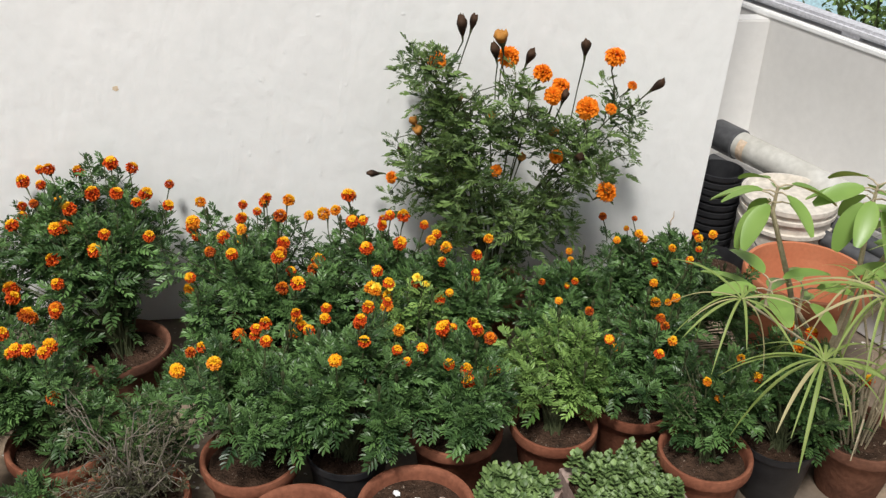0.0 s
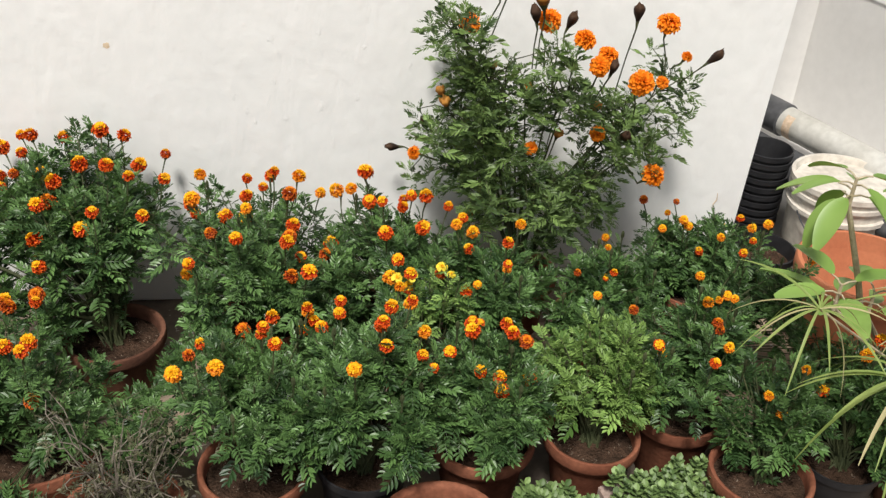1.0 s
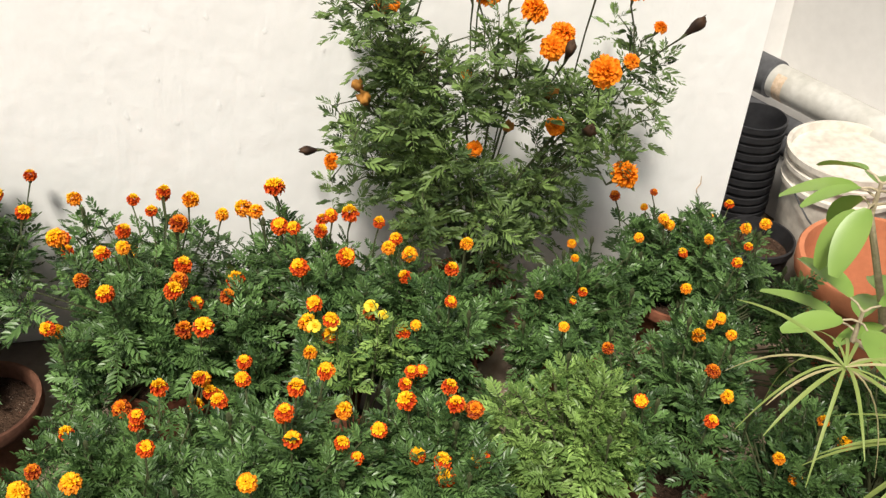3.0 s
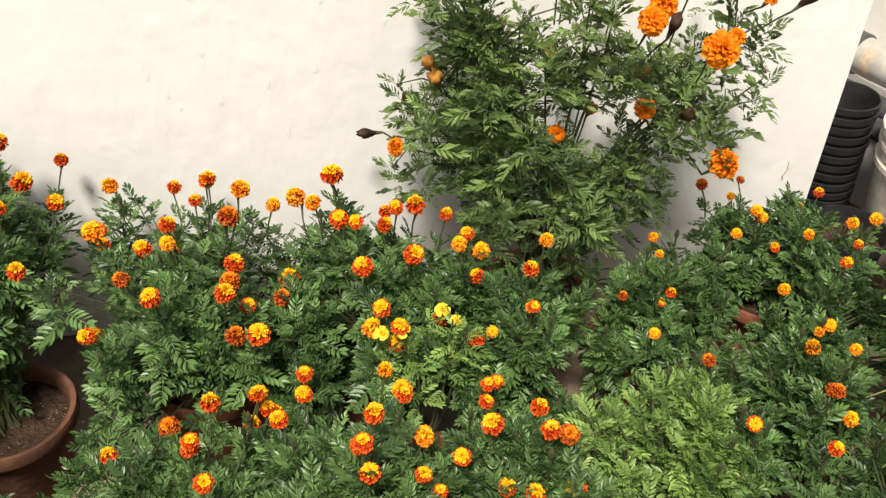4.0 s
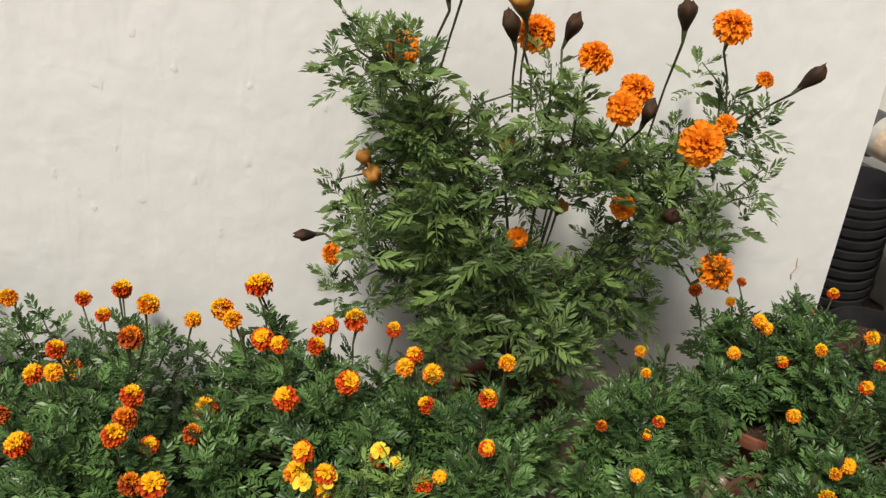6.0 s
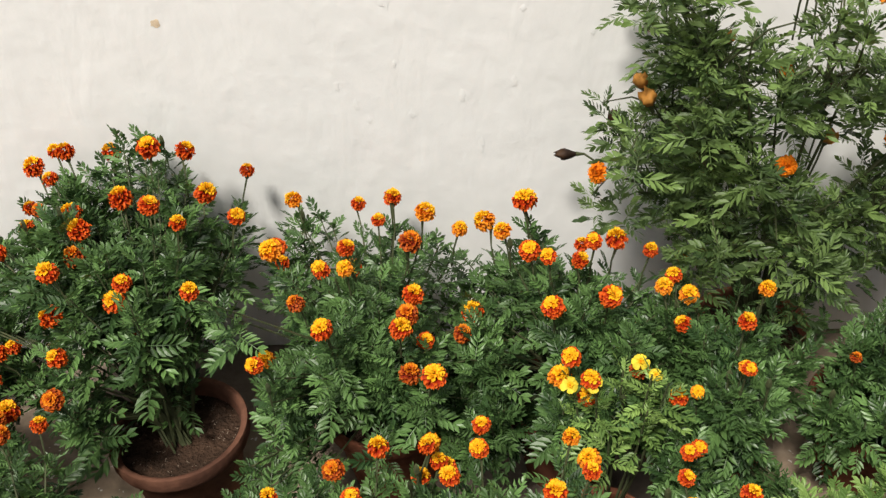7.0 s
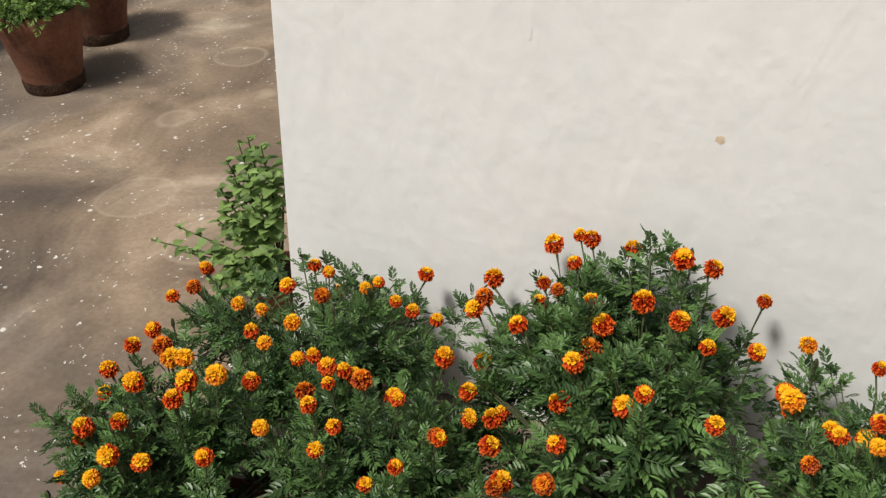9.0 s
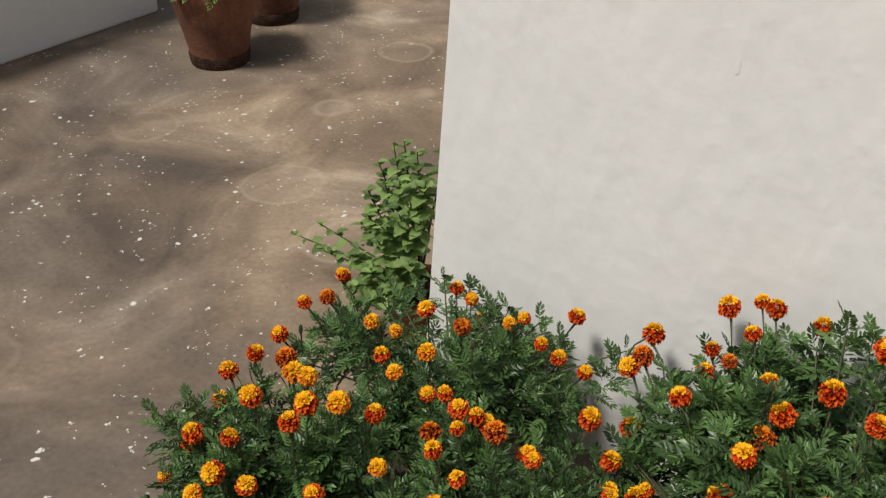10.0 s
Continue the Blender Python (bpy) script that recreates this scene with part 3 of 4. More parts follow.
FLOWERS['C2'] = [(0.732, 2.457, 0.467), (0.550, 2.663, 0.431), (0.682, 2.581, 0.508), (0.735, 2.678, 0.525), (0.759, 2.706, 0.542), (0.574, 2.878, 0.466), (0.690, 2.509, 0.423), (0.802, 2.739, 0.521), (0.653, 2.824, 0.550), (0.645, 2.806, 0.562), (0.593, 2.674, 0.353), (0.730, 2.470, 0.418), (0.779, 2.604, 0.506), (0.742, 2.729, 0.518), (0.678, 2.645, 0.561), (0.605, 2.731, 0.552), (0.651, 2.703, 0.529), (0.867, 2.760, 0.477), (0.563, 2.400, 0.434), (0.703, 2.479, 0.494)]
FLOWERS['C3'] = [(0.901, 2.469, 0.420), (0.978, 2.496, 0.446), (0.880, 2.394, 0.367), (0.901, 2.613, 0.434), (0.872, 2.650, 0.486), (0.817, 2.516, 0.428), (0.991, 2.563, 0.481), (0.890, 2.668, 0.495), (0.920, 2.669, 0.450), (1.033, 2.620, 0.500), (0.907, 2.437, 0.325), (0.879, 2.493, 0.385), (0.932, 2.803, 0.428), (0.915, 2.526, 0.218), (0.965, 2.441, 0.496), (0.897, 2.453, 0.281)]
FLOWERS['E1'] = [(0.390, 2.212, 0.508), (0.486, 2.376, 0.425), (0.417, 2.096, 0.551), (0.298, 2.088, 0.504), (0.210, 2.113, 0.471), (0.248, 2.093, 0.534), (0.472, 2.326, 0.408), (0.499, 2.340, 0.425), (0.484, 2.332, 0.469), (0.338, 2.345, 0.403), (0.404, 2.385, 0.407), (0.247, 2.300, 0.402), (0.385, 2.218, 0.485)]
FLOWERS['E2'] = [(0.683, 2.252, 0.572), (0.630, 2.106, 0.579), (0.719, 2.110, 0.495), (0.510, 2.350, 0.403), (0.558, 2.357, 0.431), (0.569, 1.995, 0.559), (0.640, 2.088, 0.541), (0.741, 2.095, 0.471), (0.707, 2.253, 0.526), (0.633, 2.091, 0.600), (0.654, 2.144, 0.598), (0.728, 2.160, 0.518), (0.703, 2.189, 0.580), (0.515, 2.308, 0.430)]
FLOWERS['E3'] = [(0.921, 2.158, 0.504), (0.787, 2.166, 0.456), (0.731, 2.190, 0.492), (0.843, 2.209, 0.471), (0.885, 2.096, 0.437), (0.953, 2.108, 0.417), (0.844, 2.105, 0.449), (0.889, 2.081, 0.413), (0.921, 2.224, 0.482), (0.915, 2.144, 0.519), (0.956, 2.173, 0.470), (0.838, 2.193, 0.492), (0.852, 2.291, 0.435)]
FLOWERS['G'] = [(1.428, 2.308, 0.459), (1.260, 2.342, 0.420), (1.425, 2.159, 0.440), (1.384, 2.161, 0.509), (1.369, 2.102, 0.444), (1.258, 2.161, 0.454), (1.449, 2.232, 0.522), (1.288, 2.199, 0.400), (1.428, 2.224, 0.440), (1.508, 2.016, 0.360)]
FLOWERS['I1'] = [(1.211, 2.465, 0.378), (1.259, 2.558, 0.368), (1.310, 2.708, 0.366), (1.408, 2.601, 0.488), (1.328, 2.788, 0.348), (1.195, 2.597, 0.360), (1.294, 2.592, 0.360)]
FLOWERS['I2'] = [(1.599, 2.754, 0.316), (1.536, 2.757, 0.418), (1.671, 2.625, 0.467), (1.442, 2.842, 0.438), (1.826, 2.980, 0.285), (1.583, 2.931, 0.377), (1.699, 2.600, 0.493), (1.611, 2.667, 0.414), (1.610, 2.772, 0.298), (1.557, 2.765, 0.393), (1.541, 2.885, 0.367), (1.747, 2.924, 0.291)]
FLOWERS['I3'] = [(1.510, 2.411, 0.389), (1.534, 2.583, 0.346), (1.604, 2.519, 0.458), (1.640, 2.550, 0.474), (1.804, 2.517, 0.419), (1.531, 2.414, 0.400)]
FLOWERS['FL'] = [(-0.089, 2.166, 0.504), (-0.189, 2.248, 0.450), (-0.141, 2.229, 0.470), (-0.086, 2.159, 0.380), (-0.163, 2.371, 0.470), (-0.114, 2.399, 0.460), (-0.245, 2.381, 0.420), (-0.269, 2.287, 0.450), (-0.171, 2.235, 0.470), (-0.086, 2.214, 0.490), (-0.200, 2.431, 0.440)]
FLOWERS['J'] = [(1.775, 2.225, 0.420), (1.819, 2.185, 0.420), (1.775, 2.157, 0.400), (1.623, 2.066, 0.380), (1.949, 2.085, 0.330)]


# ---- setting ----
WALL_Y, WALL_L, WALL_R = 3.045, -0.989, 1.872
bm = bmesh.new()
edge = [(-14, -8), (6.70, -8), (2.40, 3.76), (2.40, 6.4), (-14, 6.4)]
cap = bm.faces.new([bm.verts.new((x, y, 0.0)) for x, y in edge])
down = bmesh.ops.extrude_face_region(bm, geom=[cap])
bmesh.ops.translate(bm, vec=(0, 0, -0.25), verts=[v for v in down["geom"] if isinstance(v, bmesh.types.BMVert)])
bmesh.ops.recalc_face_normals(bm, faces=bm.faces[:])
floor = tagged(part("floor", bm, FLOOR), "stained brown concrete terrace floor with pale specks", "floor", kind="structure")
tagged(part("ground", box(-400, -400, -7.4, 400, 400, -7.0), TERRA_OLD_SHADED), "bare brown earth below the terrace", "ground", kind="structure")
bm = box(WALL_L, WALL_Y, 0, WALL_R, WALL_Y + 0.75, 2.7, 0.006)
for v in bm.verts:
    if v.co.x < 0:
        v.co.x += 0.068 * (v.co.z - 0.6)  # both ends are built slightly out of plumb
    else:
        v.co.x += 0.035 * (v.co.z - 0.95)
wall = tagged(part("wall_north", bm, PLASTER), "white plastered wall with faint trowel marks", "wall", kind="structure")


def smear(name, x, z, w, h, mat, seed, label, category):
    """An uneven raised patch on the wall face."""
    rng = np.random.default_rng(seed)
    v, f, n = [(x, WALL_Y - 0.0014, z)], [], 14
    for i in range(n):
        a = 2 * math.pi * i / n
        k = rng.uniform(0.7, 1.2)
        v.append((x + w * k * math.cos(a), WALL_Y - 0.0006, z + h * k * math.sin(a)))
    for i in range(n):
        f.append((0, 1 + (i + 1) % n, 1 + i))
    ob = part(name, (v, f), mat)
    smooth(ob, 80)
    return tagged(ob, label, category)


smear("stain", -0.012, 0.814, 0.010, 0.009, STAIN, 3, "small ochre stain on the white wall", "stain")
for x, z in ((0.64, 0.666), (0.541, 0.642), (0.575, 0.534), (0.571, 0.522), (0.412, 0.835), (-0.383, 0.968), (-0.095, 1.078), (0.336, 0.631)):
    tagged(smear("plaster_bump", x, z, 0.006, 0.014, PLASTER, int(x * 900 + 5000), "small raised plaster drip on the wall", "plaster bump"), group="plaster drips")
# reddish hair-like scratch mark, built as a thin raised tube
scr = tagged(part("scratch", tubes([[((1.760, WALL_Y - 0.002, 0.285), 0.0012), ((1.757, WALL_Y - 0.002, 0.30), 0.0016), ((1.766, WALL_Y - 0.002, 0.315), 0.0016), ((1.764, WALL_Y - 0.002, 0.338), 0.001)]], 4), RUST), "thin reddish hair-like scratch on the white wall", "dried root")
rngw = np.random.default_rng(8)
for k in range(13):
    x = rngw.uniform(0.35, 0.85) if k < 12 else rngw.uniform(WALL_L + 0.05, WALL_R - 0.05)
    tagged(smear("plaster_bump", x, rngw.uniform(0.45, 1.25), rngw.uniform(0.003, 0.008), rngw.uniform(0.004, 0.018), PLASTER, 100 + k, "small raised plaster drip on the wall", "plaster bump"), group="plaster drips")

# parapet beyond the end of the wall, with its return
CORNER, FAR = Vector((2.32, 3.70, 0)), Vector((4.83, -3.04, 0))
run = (FAR - CORNER)
yaw = math.degrees(math.atan2(run.y, run.x))
PAR = pose(CORNER.x, CORNER.y, 0, 0, 0, yaw)
tagged(part("wall_parapet", box(-0.9, 0, 0, run.length, 0.10, 0.822, 0.006), PLASTER_GREY, at=PAR), "low parapet wall with greyish white plaster", "wall", kind="structure")
tagged(part("coping", box(-0.9, 0.022, 0.836, run.length, 0.095, 0.872, 0.012), COPING, at=PAR), "light grey rounded rail along the parapet top", "coping", kind="structure")
# the lit top edge of the parapet, put into a strip of whiter plaster
tagged(part("trim", box(-0.9, -0.005, 0.806, run.length, 0.016, 0.827, 0.004), PLASTER, at=PAR), "lip along the parapet top, whiter to carry its lit edge", "trim", kind="structure")
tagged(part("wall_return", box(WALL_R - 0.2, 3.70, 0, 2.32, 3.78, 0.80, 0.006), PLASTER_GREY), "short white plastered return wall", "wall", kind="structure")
for k in range(9):  # short feet that carry the rail
    tagged(part("rail_foot", box(-0.6 + 0.9 * k, 0.035, 0.823, -0.52 + 0.9 * k, 0.085, 0.838), COPING, at=PAR), "small cement foot under the parapet rail", "rail foot", kind="structure")
# low white wall across the terrace
tagged(part("wall_west", box(-4.3, -1, 0, -3.62, 4.42, 0.9, 0.01), PLASTER), "low white parapet wall across the terrace", "wall", kind="structure")
tagged(part("wall_back", box(-4.3, 6.2, 0, 1.3, 6.4, 0.9, 0.01), PLASTER_GREY), "low plastered parapet at the far side", "wall", kind="structure")

# neighbour's house beyond the parapet
house = thing("house", pose(12.0, 14.4, -7.0, 0, 0, -40), "pale blue painted house with a dark window", "house")
part("wall", box(-7, 0, 0, 6, 0.3, 8), BLUE, house)
for wx in (-4.2, 1.15):
    win = part("window", box(wx - 0.75, -0.06, 2.9, wx + 0.75, 0.02, 4.2, 0.01), BLUE, house)
    for q in (-0.36, 0.36):
        part("pane", box(wx + q - 0.31, -0.075, 3.0, wx + q + 0.31, -0.062, 4.1), GLASS, win)


# ---- broad-leaved tree beyond the parapet ----
def oval(pts=((0, 0.05, 0), (0.2, 0.7, 0.02), (0.45, 1.0, 0.0), (0.75, 0.75, -0.06), (1.0, 0.05, -0.16)), w=0.25):
    return blade(pts, w, 0.25)


OVAL = oval()
rng = np.random.default_rng(5)
tree = thing("tree", pose(8.1, 11.9, -7.0), "leafy green tree beyond the terrace parapet", "tree")
limbs, rows = [[((0, 0, 0), 0.12), ((0.05, 0, 2), 0.09), ((0, 0.1, 5.2), 0.05)]], []
for k in range(13):
    a, r, z = rng.uniform(0, 6.28), rng.uniform(0.1, 0.55), rng.uniform(3.6, 6.0)
    tip = np.array((r * math.cos(a), r * math.sin(a), z))
    limbs.append([((0.02, 0.05, z * 0.6), 0.03), (tuple(tip * 0.6 + np.array((0, 0, z * 0.35))), 0.018), (tuple(tip), 0.006)])
    for j in range(70):
        rows.append((tip + rng.normal(0, 0.16, 3), rng.normal(0, 1, 3) + np.array((0, 0, -0.2)), np.array((0, 0, 1)) + rng.normal(0, 0.4, 3), rng.uniform(0.08, 0.15)))
part("trunk", tubes(limbs, 7), BARK, tree)
part("crown", scatter(OVAL, rows), GREEN_HERB, tree)

# ---- marigolds along the wall ----
KIND_A = "french marigold bush thick with yellow-hearted russet flowers"
marigold("marigold_plant", -0.74, 2.76, 0.32, 0.24, 0.45, 0.16, FLOWERS["A1"], (0.125, 0.2), KIND_A, seed=1, size=0.020, extra=((-1.0, 2.86, 0.34), (-0.95, 2.92, 0.37), (-1.02, 2.76, 0.36), (-0.9, 2.95, 0.39), (-1.05, 2.66, 0.33), (-0.84, 2.96, 0.39), (-0.98, 2.6, 0.38), (-1.0, 2.92, 0.32), (-0.93, 2.84, 0.38), (-0.74, 2.96, 0.37), (-0.66, 2.95, 0.38)))
marigold("marigold_plant", -0.78, 2.32, 0.30, 0.22, 0.49, 0.16, FLOWERS["A2"], (0.125, 0.2), KIND_A + ", leaning over the floor", seed=2, size=0.021, pot_at=(-0.74, 2.34), extra=((-1.0, 2.44, 0.34), (-0.99, 2.34, 0.34), (-0.94, 2.26, 0.35), (-1.04, 2.52, 0.31), (-0.97, 2.2, 0.28), (-1.05, 2.36, 0.27)))
marigold("marigold_plant", -0.45, 2.48, 0.22, 0.20, 0.45, 0.16, FLOWERS["A3"], (0.115, 0.2), KIND_A, seed=3, size=0.020)
# the shade on this bush's pot is put into its darker clay
marigold("marigold_plant", -0.13, 2.76, 0.25, 0.23, 0.585, 0.22, FLOWERS["B"], (0.13, 0.21), "tall french marigold bush with russet flowers against the wall", seed=4, n=120, size=0.0215, mix=(3, 5, 2, 0), leaf=0.048, extra=((-0.056, 2.95, 0.618), (-0.095, 2.95, 0.592), (-0.135, 2.95, 0.565), (-0.021, 2.95, 0.591), (-0.002, 2.94, 0.548), (-0.17, 2.95, 0.546), (-0.101, 2.96, 0.617)), pot_at=(-0.005, 2.615), pot_mat=TERRA_OLD_SHADED)
marigold("marigold_plant", 0.38, 2.68, 0.27, 0.24, 0.49, 0.17, FLOWERS["C1"], (0.125, 0.2), KIND_A, seed=5, n=110, size=0.021, mix=(6, 3, 1, 2), extra=((0.209, 2.93, 0.448), (0.255, 2.93, 0.45), (0.184, 2.93, 0.412), (0.276, 2.93, 0.429), (0.144, 2.93, 0.353), (0.22, 2.86, 0.40), (0.2, 2.5, 0.31), (0.18, 2.44, 0.3), (0.26, 2.46, 0.33), (0.22, 2.57, 0.34), (0.18, 2.62, 0.31), (0.3, 2.42, 0.3), (0.21, 2.38, 0.3), (0.17, 2.34, 0.31), (0.4, 2.45, 0.33), (0.25, 2.52, 0.26)))
marigold("marigold_plant", 0.72, 2.68, 0.22, 0.24, 0.50, 0.17, FLOWERS["C2"], (0.12, 0.2), KIND_A, seed=6, n=100, size=0.0205, mix=(6, 3, 1, 2))
marigold("marigold_plant", 0.95, 2.58, 0.19, 0.20, 0.43, 0.16, FLOWERS["C3"], (0.11, 0.2), "french marigold bush with few orange and russet flowers", seed=7, size=0.017, mix=(2, 2, 3, 3), extra=((1.12, 2.78, 0.31), (1.2, 2.76, 0.3), (1.05, 2.8, 0.34), (1.16, 2.7, 0.29), (1.1, 2.74, 0.33), (1.18, 2.82, 0.3), (1.04, 2.7, 0.36)))
marigold("marigold_plant", -0.11, 2.22, 0.30, 0.20, 0.44, 0.15, FLOWERS["FL"], (0.13, 0.2), KIND_A, seed=8, n=100, size=0.019)
marigold("marigold_plant", 0.35, 2.16, 0.17, 0.15, 0.46, 0.32, FLOWERS["E1"], (0.125, 0.2), "low bright green marigold bush with orange flowers in a terracotta pot", seed=9, size=0.018, pot_at=(0.36, 2.12), n=75, extra=((0.18, 2.28, 0.36), (0.19, 2.2, 0.38), (0.17, 2.36, 0.31), (0.16, 2.14, 0.36), (0.23, 2.31, 0.36)))
marigold("marigold_plant", 0.60, 2.12, 0.16, 0.15, 0.51, 0.32, FLOWERS["E2"], (0.105, 0.19), "marigold bush with orange flowers in a black plastic pot", seed=10, size=0.0175, pot_at=(0.6, 2.13), black=True, pot_mat=BLACK, n=75)
marigold("marigold_plant", 0.86, 2.16, 0.17, 0.15, 0.45, 0.32, FLOWERS["E3"], (0.125, 0.2), "marigold bush with yellow and orange flowers in a terracotta pot", seed=11, size=0.0185, pot_at=(0.88, 2.18), n=75)
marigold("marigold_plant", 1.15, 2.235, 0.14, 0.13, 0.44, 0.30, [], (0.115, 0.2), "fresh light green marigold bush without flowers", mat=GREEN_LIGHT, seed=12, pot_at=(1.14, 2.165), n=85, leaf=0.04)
marigold("marigold_plant", 1.39, 2.29, 0.14, 0.12, 0.44, 0.33, FLOWERS["G"], (0.115, 0.2), "thin marigold bush with a few small orange flowers", seed=13, size=0.014, mix=(2, 1, 1, 5), n=52, pot_at=(1.375, 2.235))
marigold("marigold_plant", 1.53, 2.09, 0.13, 0.11, 0.43, 0.315, [(1.476, 2.036, 0.40), (1.577, 2.081, 0.43)], (0.12, 0.21), "small marigold bush on a bare stem in a terracotta pot", seed=14, size=0.013, mix=(0, 1, 2, 2), n=46, pot_at=(1.49, 2.0))
marigold("marigold_plant", 1.28, 2.66, 0.17, 0.18, 0.37, 0.16, FLOWERS["I1"], (0.115, 0.18), "low marigold bush with small yellow-orange flowers", seed=15, n=62, size=0.0135, mix=(3, 0, 1, 5))
marigold("marigold_plant", 1.62, 2.78, 0.22, 0.20, 0.36, 0.14, FLOWERS["I2"], (0.12, 0.18), "low marigold bush with small orange flowers, against the wall", seed=16, size=0.0135, mix=(2, 1, 2, 4))
# pot in the darker clay colour, standing in for shade there
marigold("marigold_plant", 1.66, 2.44, 0.23, 0.16, 0.42, 0.16, FLOWERS["I3"], (0.11, 0.15), "low marigold bush with small orange flowers", seed=17, size=0.0135, mix=(3, 0, 1, 4), pot_at=(1.52, 2.53), pot_mat=TERRA_OLD_SHADED)
marigold("marigold_plant", -0.42, 2.06, 0.24, 0.18, 0.40, 0.14, [], (0.125, 0.19), "leafy marigold bush without flowers", seed=19, n=70)
marigold("marigold_plant", 1.77, 2.13, 0.17, 0.13, 0.41, 0.2, FLOWERS["J"], (0.10, 0.18), "sparse marigold with yellow-orange flowers in a black plastic pot", seed=18, black=True, pot_mat=BLACK, n=75, size=0.018, mix=(4, 1, 1, 3), pot_at=(1.72, 2.06))

# ---- small yellow single flowers among the bush leaves ----
yellow = thing("yellow_marigold_plant", pose(0.76, 2.42, 0.0), "small pale green plant with lemon yellow single flowers", "potted plant")
put_pot(yellow, 0.08, 0.16, TERRA, 41)
rng = np.random.default_rng(41)
random.seed(41)
ytips = [np.array(p) for p in ((-0.02, 0.03, 0.44), (0.07, 0.06, 0.45), (0.03, 0.09, 0.43), (-0.05, 0.04, 0.42), (0.06, 0.02, 0.41), (0.1, 0.07, 0.42), (0.0, 0.0, 0.39))]
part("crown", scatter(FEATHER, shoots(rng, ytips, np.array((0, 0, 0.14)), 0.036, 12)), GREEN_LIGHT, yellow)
part("stem", tubes([[((0, 0, 0.12), 0.003), (tuple(p * 0.6), 0.0022), (tuple(p), 0.0014)] for p in ytips], 4), BARK, yellow)
for p, s in (((0.735, 2.455, 0.465), 0.017), ((0.70, 2.45, 0.462), 0.014), ((0.816, 2.508, 0.452), 0.014), ((0.838, 2.49, 0.44), 0.011)):
    flower(yellow, (0.76, 2.42, 0), p, SINGLE[0], s, (0.05, -0.5, 0.8), label="lemon yellow single flower")


# ---- tall african marigold against the wall ----
def african():
    bx, by = 1.10, 2.86
    random.seed(77)
    rng = np.random.default_rng(77)
    plant = thing("african_marigold", pose(bx, by, 0), "tall african marigold with orange pompom and withered flowers", "potted plant")
    put_pot(plant, 0.12, 0.2, TERRA, 77)
    root = np.array((0, 0, 0.18))
    tufts = [(0.88, 0.93), (0.86, 0.98), (0.93, 0.87), (0.9, 0.81), (0.88, 0.74), (0.95, 0.76), (1.0, 0.67), (0.865, 0.64), (0.88, 0.56), (0.96, 0.57), (1.06, 0.61), (1.11, 0.85),
             (1.05, 0.8), (1.16, 0.82), (1.29, 0.71), (1.36, 0.74), (1.46, 0.81), (1.41, 0.68), (1.33, 0.6), (1.27, 0.54), (1.39, 0.63), (1.14, 0.55), (1.23, 0.47), (1.06, 0.5),
             (0.98, 0.49), (1.18, 0.42), (1.29, 0.43), (0.98, 0.83), (0.93, 0.68)]
    stems, tips = [], []
    for x, z in tufts:
        y = 2.80 + rng.uniform(-0.07, 0.08)
        c = np.array((x - bx, y - by, z))
        dense = x < 1.18
        sag = np.array(((x - bx) * 0.45, (y - by) * 0.5, 0.2 + (z - 0.2) * 0.55))
        stems.append([(tuple(root), 0.0045), (tuple(root * 0.45 + sag * 0.55 + np.array((0, 0, 0.02))), 0.0036), (tuple(sag + np.array((0, 0, 0.035))), 0.003), (tuple(c), 0.0016)])
        for k in range(7 if dense else 6):
            q = c + rng.normal(0, 1, 3) * np.array((0.042, 0.048, 0.044))
            q[1] = min(q[1], 3.0 - by)
            tips.append(q)
            stems.append([(tuple(c * 0.85 + sag * 0.15), 0.0022), (tuple((c + q) / 2), 0.0017), (tuple(q), 0.001)])
    part("crown", scatter(FEATHER_TALL, shoots(rng, tips, root, 0.043, 10, 0.07)), GREEN_TALL, plant, "slender drooping feathery leaves")

    def bloom(p, mesh, r, lean, foot, label):
        flower(plant, (bx, by, 0), p, mesh, r, lean, label=label)
        b = np.array(p) - (bx, by, 0)
        d = np.array(Vector(lean).normalized())
        f0 = np.array((foot[0] - bx, 2.82 - by, foot[1]))
        stems.append([(tuple(f0), 0.0018), (tuple((f0 + b) / 2 - d * 0.01), 0.0018), (tuple(b - d * r * 1.6), 0.0022), (tuple(b - d * r * 0.8), 0.0048)])

    o, tn, wd = "bright orange pompom flower", "fading tan flower", "withered dark brown flower head"
